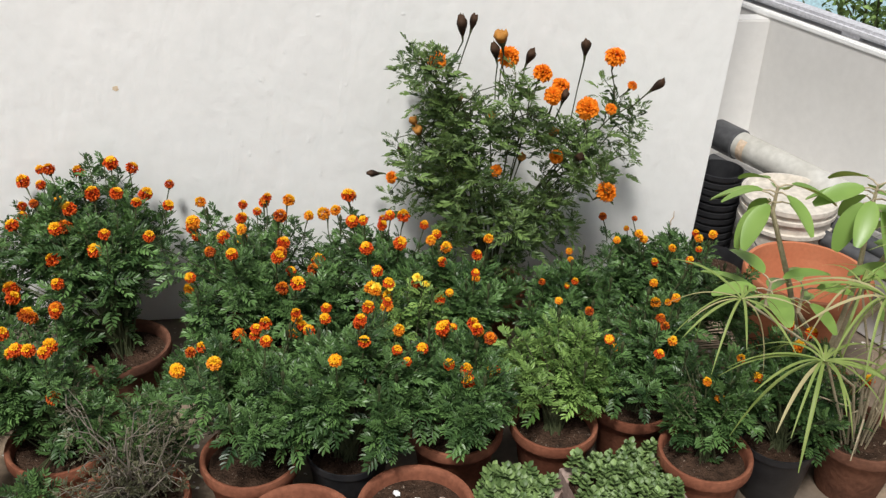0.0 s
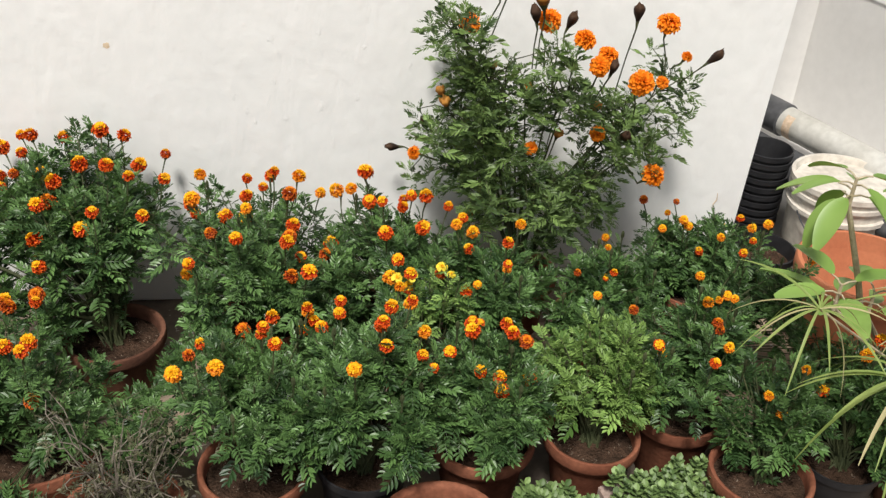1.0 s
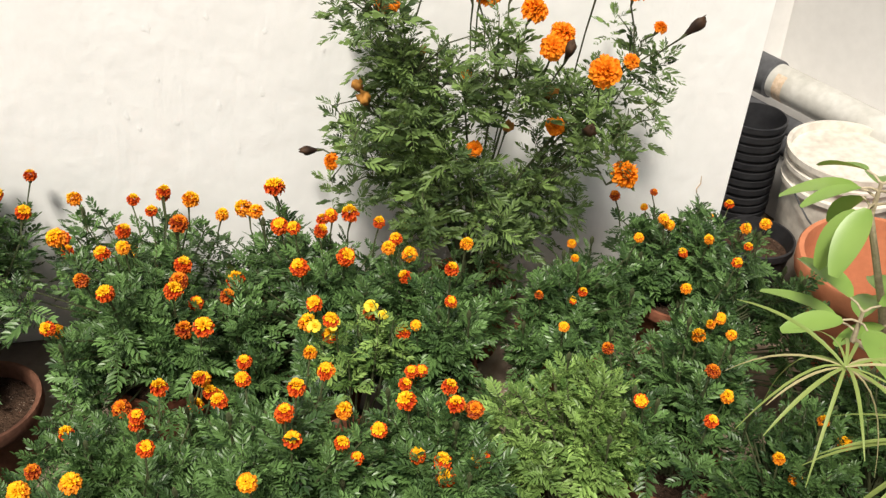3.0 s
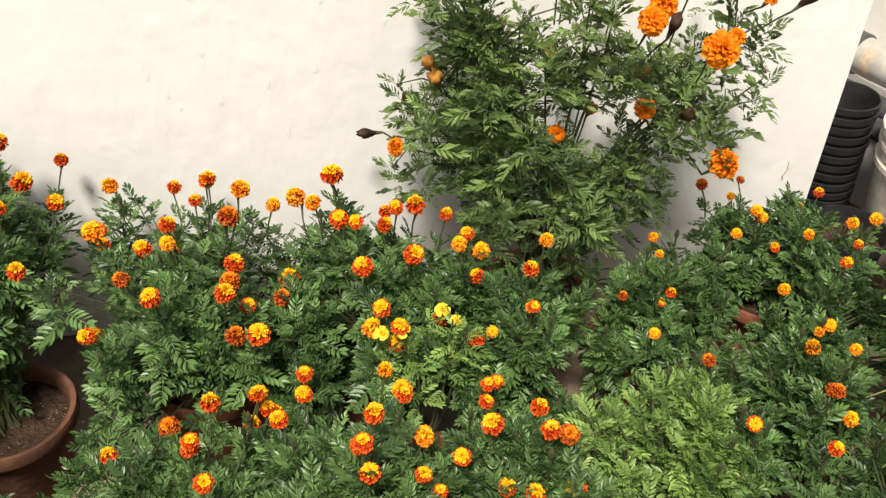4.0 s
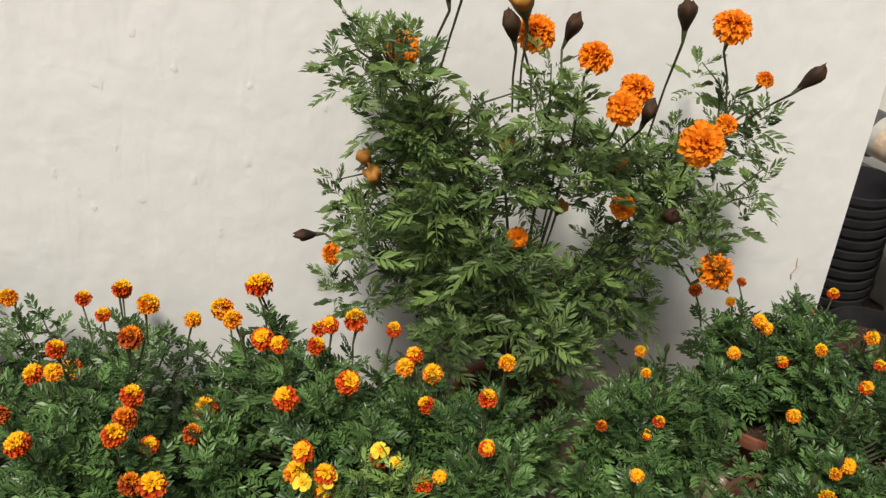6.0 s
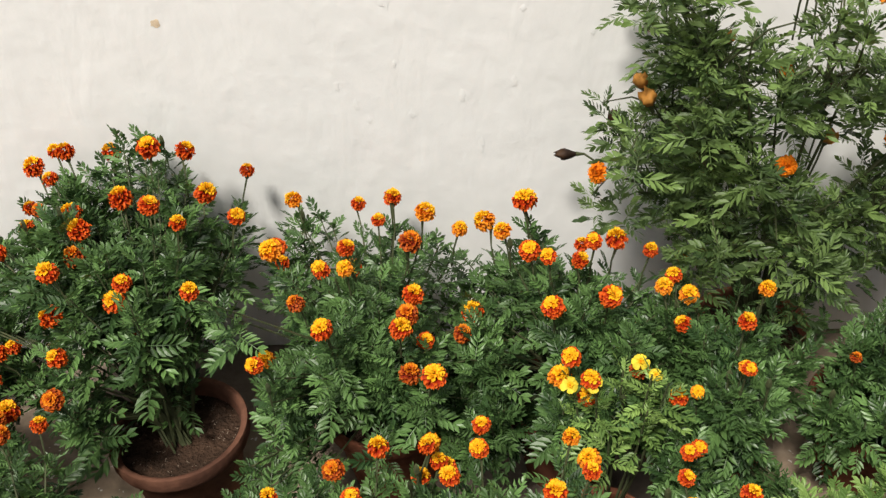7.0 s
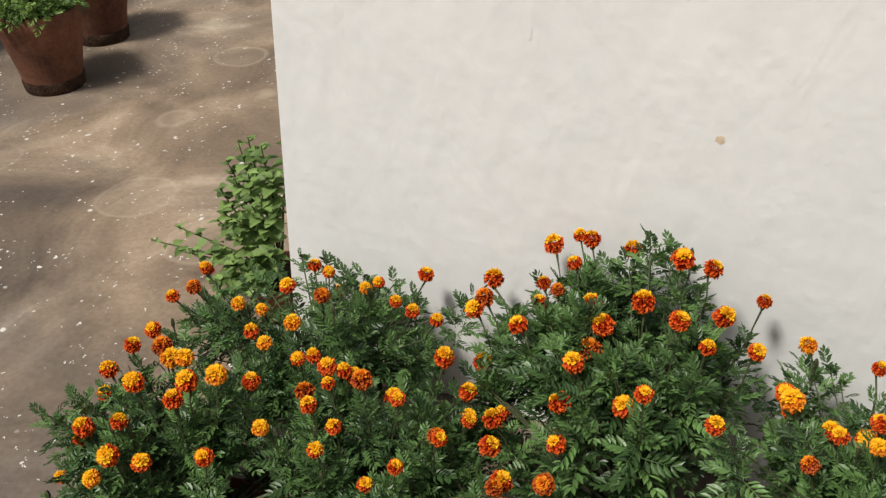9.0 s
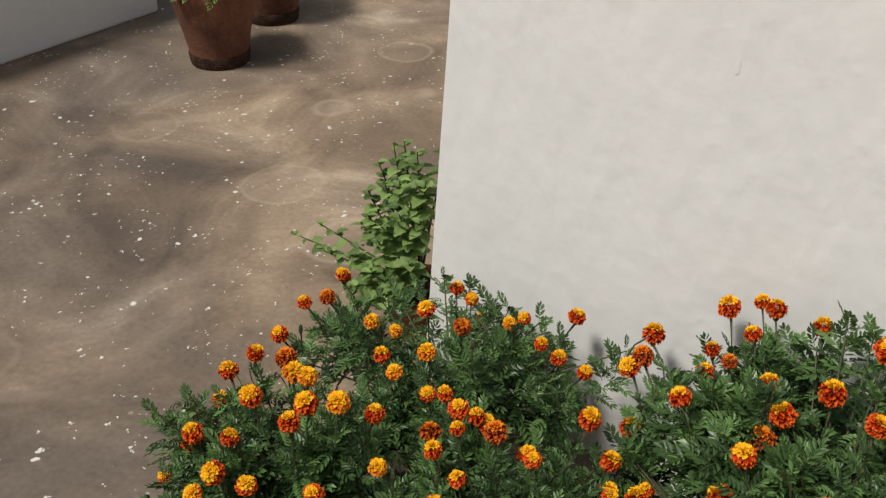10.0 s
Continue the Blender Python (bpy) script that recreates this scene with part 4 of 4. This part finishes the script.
    for p, r, lean, foot in (((0.896, 2.80, 0.97), 0.028, (0, -0.5, 0.8), (0.9, 0.88)), ((1.105, 2.83, 0.968), 0.033, (0.2, -0.5, 0.8), (1.1, 0.84)), ((1.226, 2.90, 0.892), 0.031, (0.2, -0.25, 0.7), (1.17, 0.8)),
                             ((1.405, 2.80, 0.972), 0.032, (0.02, -0.25, 0.9), (1.43, 0.8)), ((1.203, 2.685, 0.903), 0.028, (-0.2, -0.6, 0.6), (1.22, 0.74)), ((1.228, 2.705, 0.922), 0.027, (0.2, -0.4, 0.8), (1.22, 0.74)),
                             ((1.246, 2.50, 0.937), 0.031, (0.05, -0.7, 0.6), (1.36, 0.68)), ((1.378, 2.65, 0.62), 0.032, (0.6, -0.3, 0.6), (1.33, 0.56)), ((1.069, 2.74, 0.655), 0.019, (0, -0.8, 0.3), (1.06, 0.6)),
                             ((1.25, 2.76, 0.685), 0.023, (0.1, -0.7, 0.5), (1.27, 0.6)), ((1.449, 2.75, 0.902), 0.015, (0.4, -0.2, 0.7), (1.44, 0.84)), ((1.385, 2.72, 0.845), 0.018, (0.3, -0.5, 0.6), (1.40, 0.76)),
                             ((0.77, 2.798, 0.617), 0.02, (-0.9, -0.2, 0.35), (0.85, 0.58)), ((1.05, 2.76, 0.82), 0.012, (0, -0.3, 0.9), (1.05, 0.76))):
        bloom(p, AFRICAN[int(rng.integers(3))], r, lean, foot, o)
    for p, r, lean, foot in (((0.845, 2.78, 0.765), 0.024, (-0.3, -0.3, 0.8), (0.88, 0.7)), ((0.835, 2.79, 0.79), 0.02, (-0.3, -0.1, 0.8), (0.88, 0.7)), ((1.07, 2.78, 1.03), 0.032, (-0.2, -0.2, 0.9), (1.08, 0.84)),
                             ((1.243, 2.80, 0.738), 0.025, (0.2, -0.3, 0.8), (1.28, 0.66)), ((1.16, 2.82, 0.655), 0.022, (0, -0.5, 0.7), (1.14, 0.58)), ((0.965, 2.80, 0.855), 0.016, (0, -0.4, 0.8), (0.96, 0.8))):
        bloom(p, TAN[0], r, lean, foot, tn)
    for p, r, lean, foot in (((0.733, 2.95, 0.56), 0.021, (-0.95, -0.1, 0.1), (0.84, 0.58)), ((0.816, 2.93, 0.64), 0.02, (-0.3, 0, 0.9), (0.85, 0.6)), ((1.19, 2.93, 0.93), 0.026, (0.3, -0.1, 0.9), (1.14, 0.82)),
                             ((1.285, 2.70, 1.03), 0.025, (0.02, 0, 1), (1.30, 0.78)), ((1.516, 2.735, 0.905), 0.024, (0.75, 0, 0.65), (1.47, 0.80)), ((1.218, 2.63, 0.918), 0.021, (0.1, -0.3, 0.8), (1.24, 0.74)),
                             ((1.16, 2.85, 0.725), 0.022, (0.1, -0.2, 0.9), (1.13, 0.6)), ((0.955, 2.76, 1.075), 0.028, (-0.1, -0.1, 0.9), (0.93, 0.9)), ((0.985, 2.76, 1.085), 0.022, (0.2, 0, 0.9), (0.95, 0.9)),
                             ((1.286, 2.66, 0.725), 0.025, (0.1, -0.6, 0.5), (1.34, 0.62)), ((1.052, 2.77, 1.0), 0.026, (-0.2, -0.1, 0.9), (1.07, 0.84))):
        bloom(p, WITHERED[int(rng.integers(3))], r, lean, foot, wd)
    part("stem", tubes(stems, 5), BARK, plant)


african()

# ---- empty and half-empty pots in front ----
def empty_pot(x, y, r, h, label, seed, mat=None, chips=True):
    p = thing("flower_pot", pose(x, y, 0), label, "flower pot")
    put_pot(p, r, h, mat or TERRA, seed)
    if chips:
        rng = np.random.default_rng(seed)
        for k in range(9):
            a, q, s = rng.uniform(0, 6.28), r * rng.uniform(0, 0.7), rng.uniform(0.006, 0.013)
            bm = bmesh.new()
            bmesh.ops.create_icosphere(bm, subdivisions=1, radius=s)
            for v in bm.verts:
                v.co *= rng.uniform(0.7, 1.25)
            bmesh.ops.scale(bm, vec=(1.2, 0.9, 0.5), verts=bm.verts)
            part("chip", bm, PLASTER if k % 3 else CEMENT, p, "pale stone chip", at=pose(q * math.cos(a), q * math.sin(a), h - 0.026, 0, 0, rng.uniform(0, 360)))
    return p


empty_pot(0.745, 1.90, 0.142, 0.2, "wide terracotta pot with bare soil and white chips", 51)
empty_pot(0.475, 1.87, 0.135, 0.2, "terracotta pot with bare soil", 52, chips=False)


# ---- dried plant ----
SHRIVELLED = [pinnate(4, 0.14, 0.36, d, 30 + k, 35, 0.9, 0.9) for k, d in enumerate((0.6, 1.2))]


def dried():
    rng = np.random.default_rng(61)
    p = thing("dried_plant", pose(0.09, 2.03, 0), "withered grey twiggy plant in a terracotta pot", "potted plant")
    put_pot(p, 0.13, 0.18, TERRA, 61)
    limbs, rows = [], []
    for k in range(30):
        a, r = rng.uniform(0, 6.28), rng.uniform(0.05, 0.19)
        tip = np.array((r * math.cos(a), r * math.sin(a), rng.uniform(0.26, 0.42)))
        foot = np.array((0.012 * math.cos(a), 0.012 * math.sin(a), 0.14))
        way = [foot] + [foot + (tip - foot) * u * np.array((u ** 0.5, u ** 0.5, 1)) + rng.normal(0, 0.012, 3) for u in (0.3, 0.55, 0.8)] + [tip]
        limbs.append([(tuple(q), 0.0032 - 0.0022 * i / 4) for i, q in enumerate(way)])
        for j in range(5):
            q = way[1 + j % 4]
            out = np.array((math.cos(a + rng.normal(0, 1)), math.sin(a + rng.normal(0, 1)), rng.uniform(-0.3, 0.8))) * rng.uniform(0.025, 0.06)
            t2 = q + out
            limbs.append([(tuple(q), 0.0016), (tuple(q + out * 0.5 + rng.normal(0, 0.006, 3)), 0.0012), (tuple(t2), 0.0007)])
            for i in range(3):
                rows.append((q + out * rng.uniform(0.4, 1.0), rng.normal(0, 1, 3) + np.array((0, 0, -0.5)), rng.normal(0, 1, 3), rng.uniform(0.018, 0.036)))
    part("twig", tubes(limbs, 4), DRY, p)
    part("crown", scatter(SHRIVELLED, rows), GREEN_DULL, p, "sparse shrivelled grey-green leaves")


dried()

# ---- succulent troughs ----
DISC = blade(((0, 0.1, 0), (0.3, 0.8, 0.06), (0.65, 1.0, 0.05), (1.0, 0.2, -0.05)), 0.4, -0.2)


def trough(x, y, w, d, yaw_, seed, label):
    rng = np.random.default_rng(seed)
    t = thing("planter_trough", pose(x, y, 0, 0, 0, yaw_), label, "planter")
    h, k = 0.16, 0.022
    bm = box(-w / 2, -d / 2, 0, w / 2, d / 2, h, 0.0)
    top = max(bm.faces, key=lambda f: f.calc_center_median().z)
    res = bmesh.ops.inset_region(bm, faces=[top], thickness=k)
    bmesh.ops.translate(bm, vec=(0, 0, -0.05), verts=top.verts)
    bmesh.ops.bevel(bm, geom=[e for e in bm.edges if e.calc_length() > 0.08], offset=0.007, segments=2, affect="EDGES")
    part("trough", bm, CEMENT, t, "pinkish cement trough")
    part("soil", box(-w / 2 + k, -d / 2 + k, h - 0.06, w / 2 - k, d / 2 - k, h - 0.025, 0.004), SOIL, t)
    rows = []
    for i in range(230):
        px, py = rng.uniform(-w / 2 + 0.02, w / 2 - 0.02), rng.uniform(-d / 2 + 0.01, d / 2 - 0.01)
        top_z = h + 0.035 + 0.03 * math.sin(px * 30 + seed) * math.cos(py * 25) + rng.uniform(-0.02, 0.02)
        for j in range(8):
            a = j * 2.2 + rng.uniform(0, 1)
            up = 0.25 + 0.12 * j
            rows.append(((px, py, top_z - 0.004 * (8 - j)), (math.cos(a), math.sin(a), up), (0, 0, 1), rng.uniform(0.013, 0.021)))
    part("crown", scatter(DISC, rows), GREEN_SUCC, t, "mat of small plump grey-green leaves")


trough(1.27, 1.955, 0.27, 0.20, 8, 71, "pinkish cement trough full of small-leaved green succulents")
trough(0.985, 1.925, 0.20, 0.19, -28, 72, "cement trough with low green succulents")


# ---- umbrella sedge ----
def sedge():
    rng = np.random.default_rng(81)
    px, py = 1.945, 2.05
    p = thing("umbrella_sedge", pose(px, py, 0), "umbrella sedge with drooping green blades in an old clay pot", "potted plant")
    put_pot(p, 0.125, 0.19, TERRA_OLD_SHADED, 81)
    strap = [blade(tuple((u, max(0.04, math.sin(math.pi * (0.12 + 0.86 * u)) ** 0.6), 0.30 * u - dr * u * u) for u in np.linspace(0, 1, 9)), 0.021, 0.5) for dr in (0.55, 0.85, 1.2)]
    meshes = []
    for (v, f), mat in [(b, m) for m in (GREEN_SEDGE, STRAW) for b in strap]:
        me = bpy.data.meshes.new("blade")
        me.from_pydata(v.tolist(), [], f)
        me.materials.append(mat)
        me.polygons.foreach_set("use_smooth", [True] * len(f))
        meshes.append(me)
    stalks = []
    for x, y, z, n, l in ((1.475, 1.955, 0.69, 17, 0.19), (1.65, 1.86, 0.575, 22, 0.23), (1.80, 1.91, 0.70, 22, 0.22), (1.95, 1.97, 0.79, 20, 0.2), (1.93, 1.90, 0.56, 18, 0.2), (2.08, 2.06, 0.70, 18, 0.2), (1.86, 2.10, 0.62, 14, 0.17)):
        h = Vector((x - px, y - py, z))
        stalks.append([((h.x * 0.08, h.y * 0.08, 0.15), 0.004), ((h.x * 0.4, h.y * 0.4, 0.15 + (z - 0.15) * 0.6), 0.0034), (tuple(h), 0.0028)])
        for k in range(n):
            a = 360 * k / n + rng.uniform(-9, 9)
            ob = new("blade", meshes[int(rng.integers(3)) + 3 * (rng.uniform() < 0.16)])
            ob.parent = p
            s = l * rng.uniform(0.65, 1.02)
            ob.matrix_basis = Matrix.Translation(h) @ pose(0, 0, 0, rng.uniform(-12, 12), rng.uniform(-22, 18), a) @ Matrix.Diagonal((s, s, s, 1))
    for k in range(26):
        a, r = rng.uniform(0, 6.28), rng.uniform(0.03, 0.13)
        stalks.append([((r * 0.5 * math.cos(a), r * 0.5 * math.sin(a), 0.15), 0.003), ((r * math.cos(a), r * math.sin(a), 0.3), 0.0025), ((r * 1.6 * math.cos(a), r * 1.6 * math.sin(a), rng.uniform(0.2, 0.42)), 0.0015)])
    for s in stalks:
        part("stalk", tubes([s], 6), STALK, p)


sedge()


# ---- air plant with broad leaves ----
def broadleaf():
    rng = np.random.default_rng(91)
    px, py = 1.93, 2.28
    p = thing("broad_leaved_plant", pose(px, py, 0), "succulent plant with broad oval green leaves on pale stems", "potted plant")
    put_pot(p, 0.11, 0.19, TERRA, 91)
    outline = tuple((u, max(0.05, math.sin(math.pi * (0.04 + 0.9 * u ** 0.85)) ** 0.7), 0.10 * u - 0.18 * u * u) for u in np.linspace(0, 1, 10))
    v, f = blade(outline, 0.205, 0.35)
    me = bpy.data.meshes.new("leaf")
    me.from_pydata(v.tolist(), [], f)
    me.materials.append(GREEN_BROAD)
    me.polygons.foreach_set("use_smooth", [True] * len(f))
    limbs = []
    for (x, y, z), n, l, bend in (((1.67, 2.25, 0.80), 10, 0.125, -0.04), ((1.93, 2.24, 0.80), 11, 0.125, 0.03), ((1.68, 2.20, 0.555), 6, 0.135, 0.0), ((1.80, 2.24, 0.50), 5, 0.12, 0.0), ((2.08, 2.30, 0.70), 9, 0.11, 0.0), ((2.02, 2.15, 0.62), 8, 0.11, 0.0)):
        h = np.array((x - px, y - py, z))
        mid = h * np.array((0.45, 0.45, 0.55)) + np.array((bend, 0, 0.08))
        limbs.append([((h[0] * 0.1, h[1] * 0.1, 0.16), 0.008), (tuple(mid), 0.0075), (tuple(h - np.array((0, 0, 0.05))), 0.006), (tuple(h + np.array((0, 0, 0.02))), 0.0035)])
        for k in range(n):
            lift = 0.016 - 0.07 * (k // 2) / (n / 2)
            a = 90 * (k % 2) * 1.05 + 180 * (k // 2 % 2) + 45 * (k // 4) + rng.uniform(-16, 16)
            down = (12 + 52 * (k // 3) / (n / 3) if z > 0.6 else 4) + rng.uniform(-10, 10)
            s = l * rng.uniform(0.78, 1.12)
            q = h + np.array((0, 0, lift))
            ca, sa = math.cos(radians(a)), math.sin(radians(a))
            foot = q + np.array((0.035 * ca, 0.035 * sa, 0.008))
            limbs.append([(tuple(q), 0.0026), (tuple((q + foot) / 2 + np.array((0, 0, 0.004))), 0.0022), (tuple(foot), 0.002)])
            ob = new("leaf", me)
            ob.parent = p
            ob.matrix_basis = Matrix.Translation(foot) @ pose(0, 0, 0, rng.uniform(-20, 20), down, a) @ Matrix.Diagonal((s, s, s, 1))
    part("stem", tubes(limbs, 8), STALK, p, "pale ringed stem")


broadleaf()

# ---- big clay pot, bucket, nursery pots, pipes ----
tub = thing("clay_tub", pose(2.05, 2.63, 0), "large bright orange clay pot, empty", "flower pot")
R, H = 0.195, 0.33
smooth(part("pot", lathe([(0, 0), (R * 0.6, 0), (R * 0.62, 0.01), (R * 0.9, H - 0.06), (R * 0.88, H - 0.05), (R * 0.58, 0.03), (0, 0.028)], 48, 0.003), TERRA_BRIGHT, tub), 40)
smooth(part("rim", lathe([(R * 0.895, H - 0.062), (R * 0.98, H - 0.055), (R, H - 0.04), (R, H - 0.006), (R * 0.98, H), (R * 0.92, H), (R * 0.88, H - 0.05)], 48, 0.003), TERRA_BRIGHT, tub, "thick rolled rim"), 40)

bucket = thing("bucket", pose(2.14, 2.985, 0), "used white plastic paint bucket with ribbed rim", "bucket")
R, H = 0.155, 0.42
smooth(part("body", lathe([(0, 0), (R * 0.84, 0), (R * 0.86, 0.006), (R * 0.95, H - 0.10), (R * 1.02, H - 0.098), (R * 1.02, H - 0.085), (R * 0.955, H - 0.083), (R * 0.96, H - 0.05), (R * 1.03, H - 0.048),
                           (R * 1.03, H - 0.036), (R * 0.97, H - 0.034), (R * 0.975, H - 0.018), (R * 1.04, H - 0.016), (R * 1.04, H), (R * 0.97, H), (R * 0.94, H - 0.02)], 56), BUCKET, bucket), 35)
smooth(part("lid", lathe([(R * 0.95, H - 0.02), (R * 0.6, H - 0.016), (0, H - 0.014)], 56), BUCKET, bucket, "dusty white lid"), 35)
part("handle", tubes([[((R * 1.05 * math.cos(a), R * 1.05 * math.sin(a), H - 0.09 - 0.13 * math.sin((a - 3.4) / 2.6 * math.pi)), 0.0025) for a in np.linspace(3.4, 6.0, 16)]], 6), PVC_GREY, bucket, "thin wire handle")

stack = thing("pot_stack", pose(1.985, 3.21, 0), "stack of nested black plastic nursery pots", "nursery pot")
for k in range(11):
    smooth(part("nursery_pot", lathe([(0.0, 0.0), (0.062, 0.0), (0.064, 0.004), (0.079, 0.115), (0.084, 0.116), (0.084, 0.132), (0.079, 0.133), (0.074, 0.10), (0.060, 0.01), (0.0, 0.008)], 32, 0.006, k), BLACK, stack, at=pose(0.0015 * math.sin(k * 2.1), 0.0015 * math.cos(k * 1.7), 0.028 * k, 0, 0, 33 * k)), 40)
dark = thing("nursery_pot", pose(1.90, 2.93, 0), "single black plastic nursery pot beside the bucket", "nursery pot")
smooth(part("pot", lathe([(0.0, 0.0), (0.07, 0.0), (0.073, 0.004), (0.093, 0.185), (0.10, 0.186), (0.10, 0.205), (0.094, 0.206), (0.088, 0.17), (0.07, 0.02), (0, 0.018)], 36), BLACK, dark), 40)
part("soil", soil_mesh(0.088, 0.16, 5), SOIL, dark)

D = Vector((0.372, -0.928, 0))
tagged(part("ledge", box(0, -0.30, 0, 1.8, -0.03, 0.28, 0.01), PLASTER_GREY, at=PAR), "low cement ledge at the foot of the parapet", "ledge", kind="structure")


def pipe(name, start, length, r, mat, label, collar=None):
    a = Vector(start)
    p = thing(name, Matrix.Translation(a) @ D.to_track_quat("Z", "Y").to_matrix().to_4x4(), label, "pipe")
    smooth(part("tube", lathe([(r * 0.9, 0.03), (r * 0.9, 0.0), (r, 0.0), (r, length), (r * 0.9, length)], 28), mat, p), 50)
    if collar:
        smooth(part("socket", lathe([(r * 1.0, -0.05), (r * 1.13, -0.05), (r * 1.13, 0.07), (r * 1.0, 0.075)], 28), collar, p, "dark grey socket end"), 50)
    return p


white = pipe("drain_pipe", (2.134, 3.513, 0.395), 1.73, 0.052, PVC, "thick grimy white plastic drain pipe with a rust stain", PVC_GREY)
rv, rf = lathe([(0.0526, 0.10), (0.0528, 0.12), (0.0526, 0.135)], 28)
smooth(part("rust_mark", (rv, rf[10:19] + rf[38:47]), RUST, white, "rust stain"), 50)
pipe("drain_pipe", (2.06, 3.45, 0.33), 1.6, 0.030, PVC_GREY, "dark grey plastic pipe lying beside the white one")
pipe("drain_pipe", (2.01, 3.40, 0.31), 1.3, 0.028, PVC_GREY, "dirty dark grey plastic pipe")


# ---- herb beside the corner of the wall ----
def herb():
    rng = np.random.default_rng(95)
    px, py = -1.13, 3.16
    p = thing("herb_plant", pose(px, py, 0), "leafy green herb with light green shoots beside the wall corner", "potted plant")
    put_pot(p, 0.10, 0.16, TERRA, 95)
    broad = tuple((u, max(0.04, math.sin(math.pi * (0.06 + 0.92 * u ** 0.7)) ** 0.8) * (1 + 0.10 * (-1) ** i), 0.05 * u - 0.28 * u * u) for i, u in enumerate(np.linspace(0, 1, 9)))
    leaf_t = blade(broad, 0.36, 0.3)
    limbs, rows = [], []
    tips = [(-1.16, 3.15, 0.555), (-1.10, 3.12, 0.56), (-1.20, 3.16, 0.53), (-1.24, 3.15, 0.48), (-1.12, 3.08, 0.50), (-1.18, 3.10, 0.46), (-1.27, 3.14, 0.40), (-1.10, 3.05, 0.43), (-1.22, 3.08, 0.37),
            (-1.28, 3.12, 0.31), (-1.15, 3.03, 0.35), (-1.26, 3.05, 0.26), (-1.18, 3.0, 0.27), (-1.08, 3.0, 0.32), (-1.10, 3.0, 0.25), (-1.22, 2.98, 0.21), (-1.14, 2.95, 0.22), (-1.06, 3.1, 0.51), (-1.055, 3.07, 0.42), (-1.07, 3.2, 0.55), (-1.05, 3.02, 0.33), (-1.08, 3.06, 0.37), (-1.09, 3.1, 0.46), (-1.06, 2.99, 0.27), (-1.13, 3.02, 0.40)]
    sprigs = [(-1.56, 3.15, 0.16), (-1.45, 3.14, 0.24), (-1.42, 3.10, 0.19), (-1.36, 3.08, 0.22)]
    for t in tips + sprigs:
        thin = t in sprigs
        t = np.array(t) - np.array((px, py, 0))
        bend = t * np.array((0.45, 0.45, 0.6)) + np.array((0, 0, 0.05)) + rng.normal(0, 0.01, 3)
        limbs.append([((0, 0, 0.13), 0.004), (tuple(bend), 0.003), (tuple(t), 0.0015)])
        count = 9 if thin else 13
        for k in range(count):
            s = k / count
            a = 1.57 * k + 0.5 * (k // 2) + rng.uniform(-0.4, 0.4)
            q = t + (bend - t) * 0.75 * s
            rows.append((q, (math.cos(a), math.sin(a), 0.6 - 0.9 * s + rng.normal(0, 0.15)), np.array((0, 0, 1)) + rng.normal(0, 0.25, 3), (0.024 + 0.032 * s) * (0.75 if thin else 1.0) * rng.uniform(0.75, 1.25)))
    part("stem", tubes(limbs, 5), BARK, p)
    part("crown", scatter(leaf_t, rows), GREEN_HERB, p, "soft oval light green leaves")


herb()

# ---- pots across the terrace ----
for k, (x, y, r, h) in enumerate(((-2.94, 4.17, 0.175, 0.34), (-3.13, 4.68, 0.17, 0.34))):
    p = thing("terrace_pot", pose(x, y, 0), "large weathered terracotta pot with green foliage across the terrace", "potted plant", "pots across the terrace")
    smooth(part("pot", lathe([(0, 0), (r * 0.66, 0), (r * 0.68, 0.012), (r * 0.72, 0.045), (r * 0.70, 0.05), (r * 0.80, h * 0.40), (r * 0.90, h * 0.62), (r * 0.97, h - 0.06), (r * 1.0, h - 0.05), (r * 1.0, h - 0.02), (r * 0.97, h), (r * 0.88, h), (r * 0.84, h - 0.06)], 40, 0.004, k), TERRA_OLD_SHADED, p), 40)
    smooth(part("foot", lathe([(r * 0.685, 0.0), (r * 0.70, 0.004), (r * 0.735, 0.044), (r * 0.725, 0.052), (r * 0.70, 0.053)], 40, 0.004, k), SOIL, p, "dark band round the foot"), 40)
    part("soil", soil_mesh(r * 0.86, h - 0.045, k), SOIL, p)
    rng = np.random.default_rng(200 + k)
    tips = [np.array((q * math.cos(a), q * math.sin(a), h + 0.16 * (1 - (q / r) ** 2 * 0.5) * rng.uniform(0.5, 1.1))) for q, a in zip(r * np.sqrt(rng.uniform(0, 1.1, 60)), rng.uniform(0, 6.28, 60))]
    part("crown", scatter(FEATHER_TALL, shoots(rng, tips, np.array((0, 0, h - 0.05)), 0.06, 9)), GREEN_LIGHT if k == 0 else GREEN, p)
    part("stem", tubes([[((0, 0, h - 0.05), 0.003), (tuple(t), 0.0015)] for t in tips], 4), BARK, p)
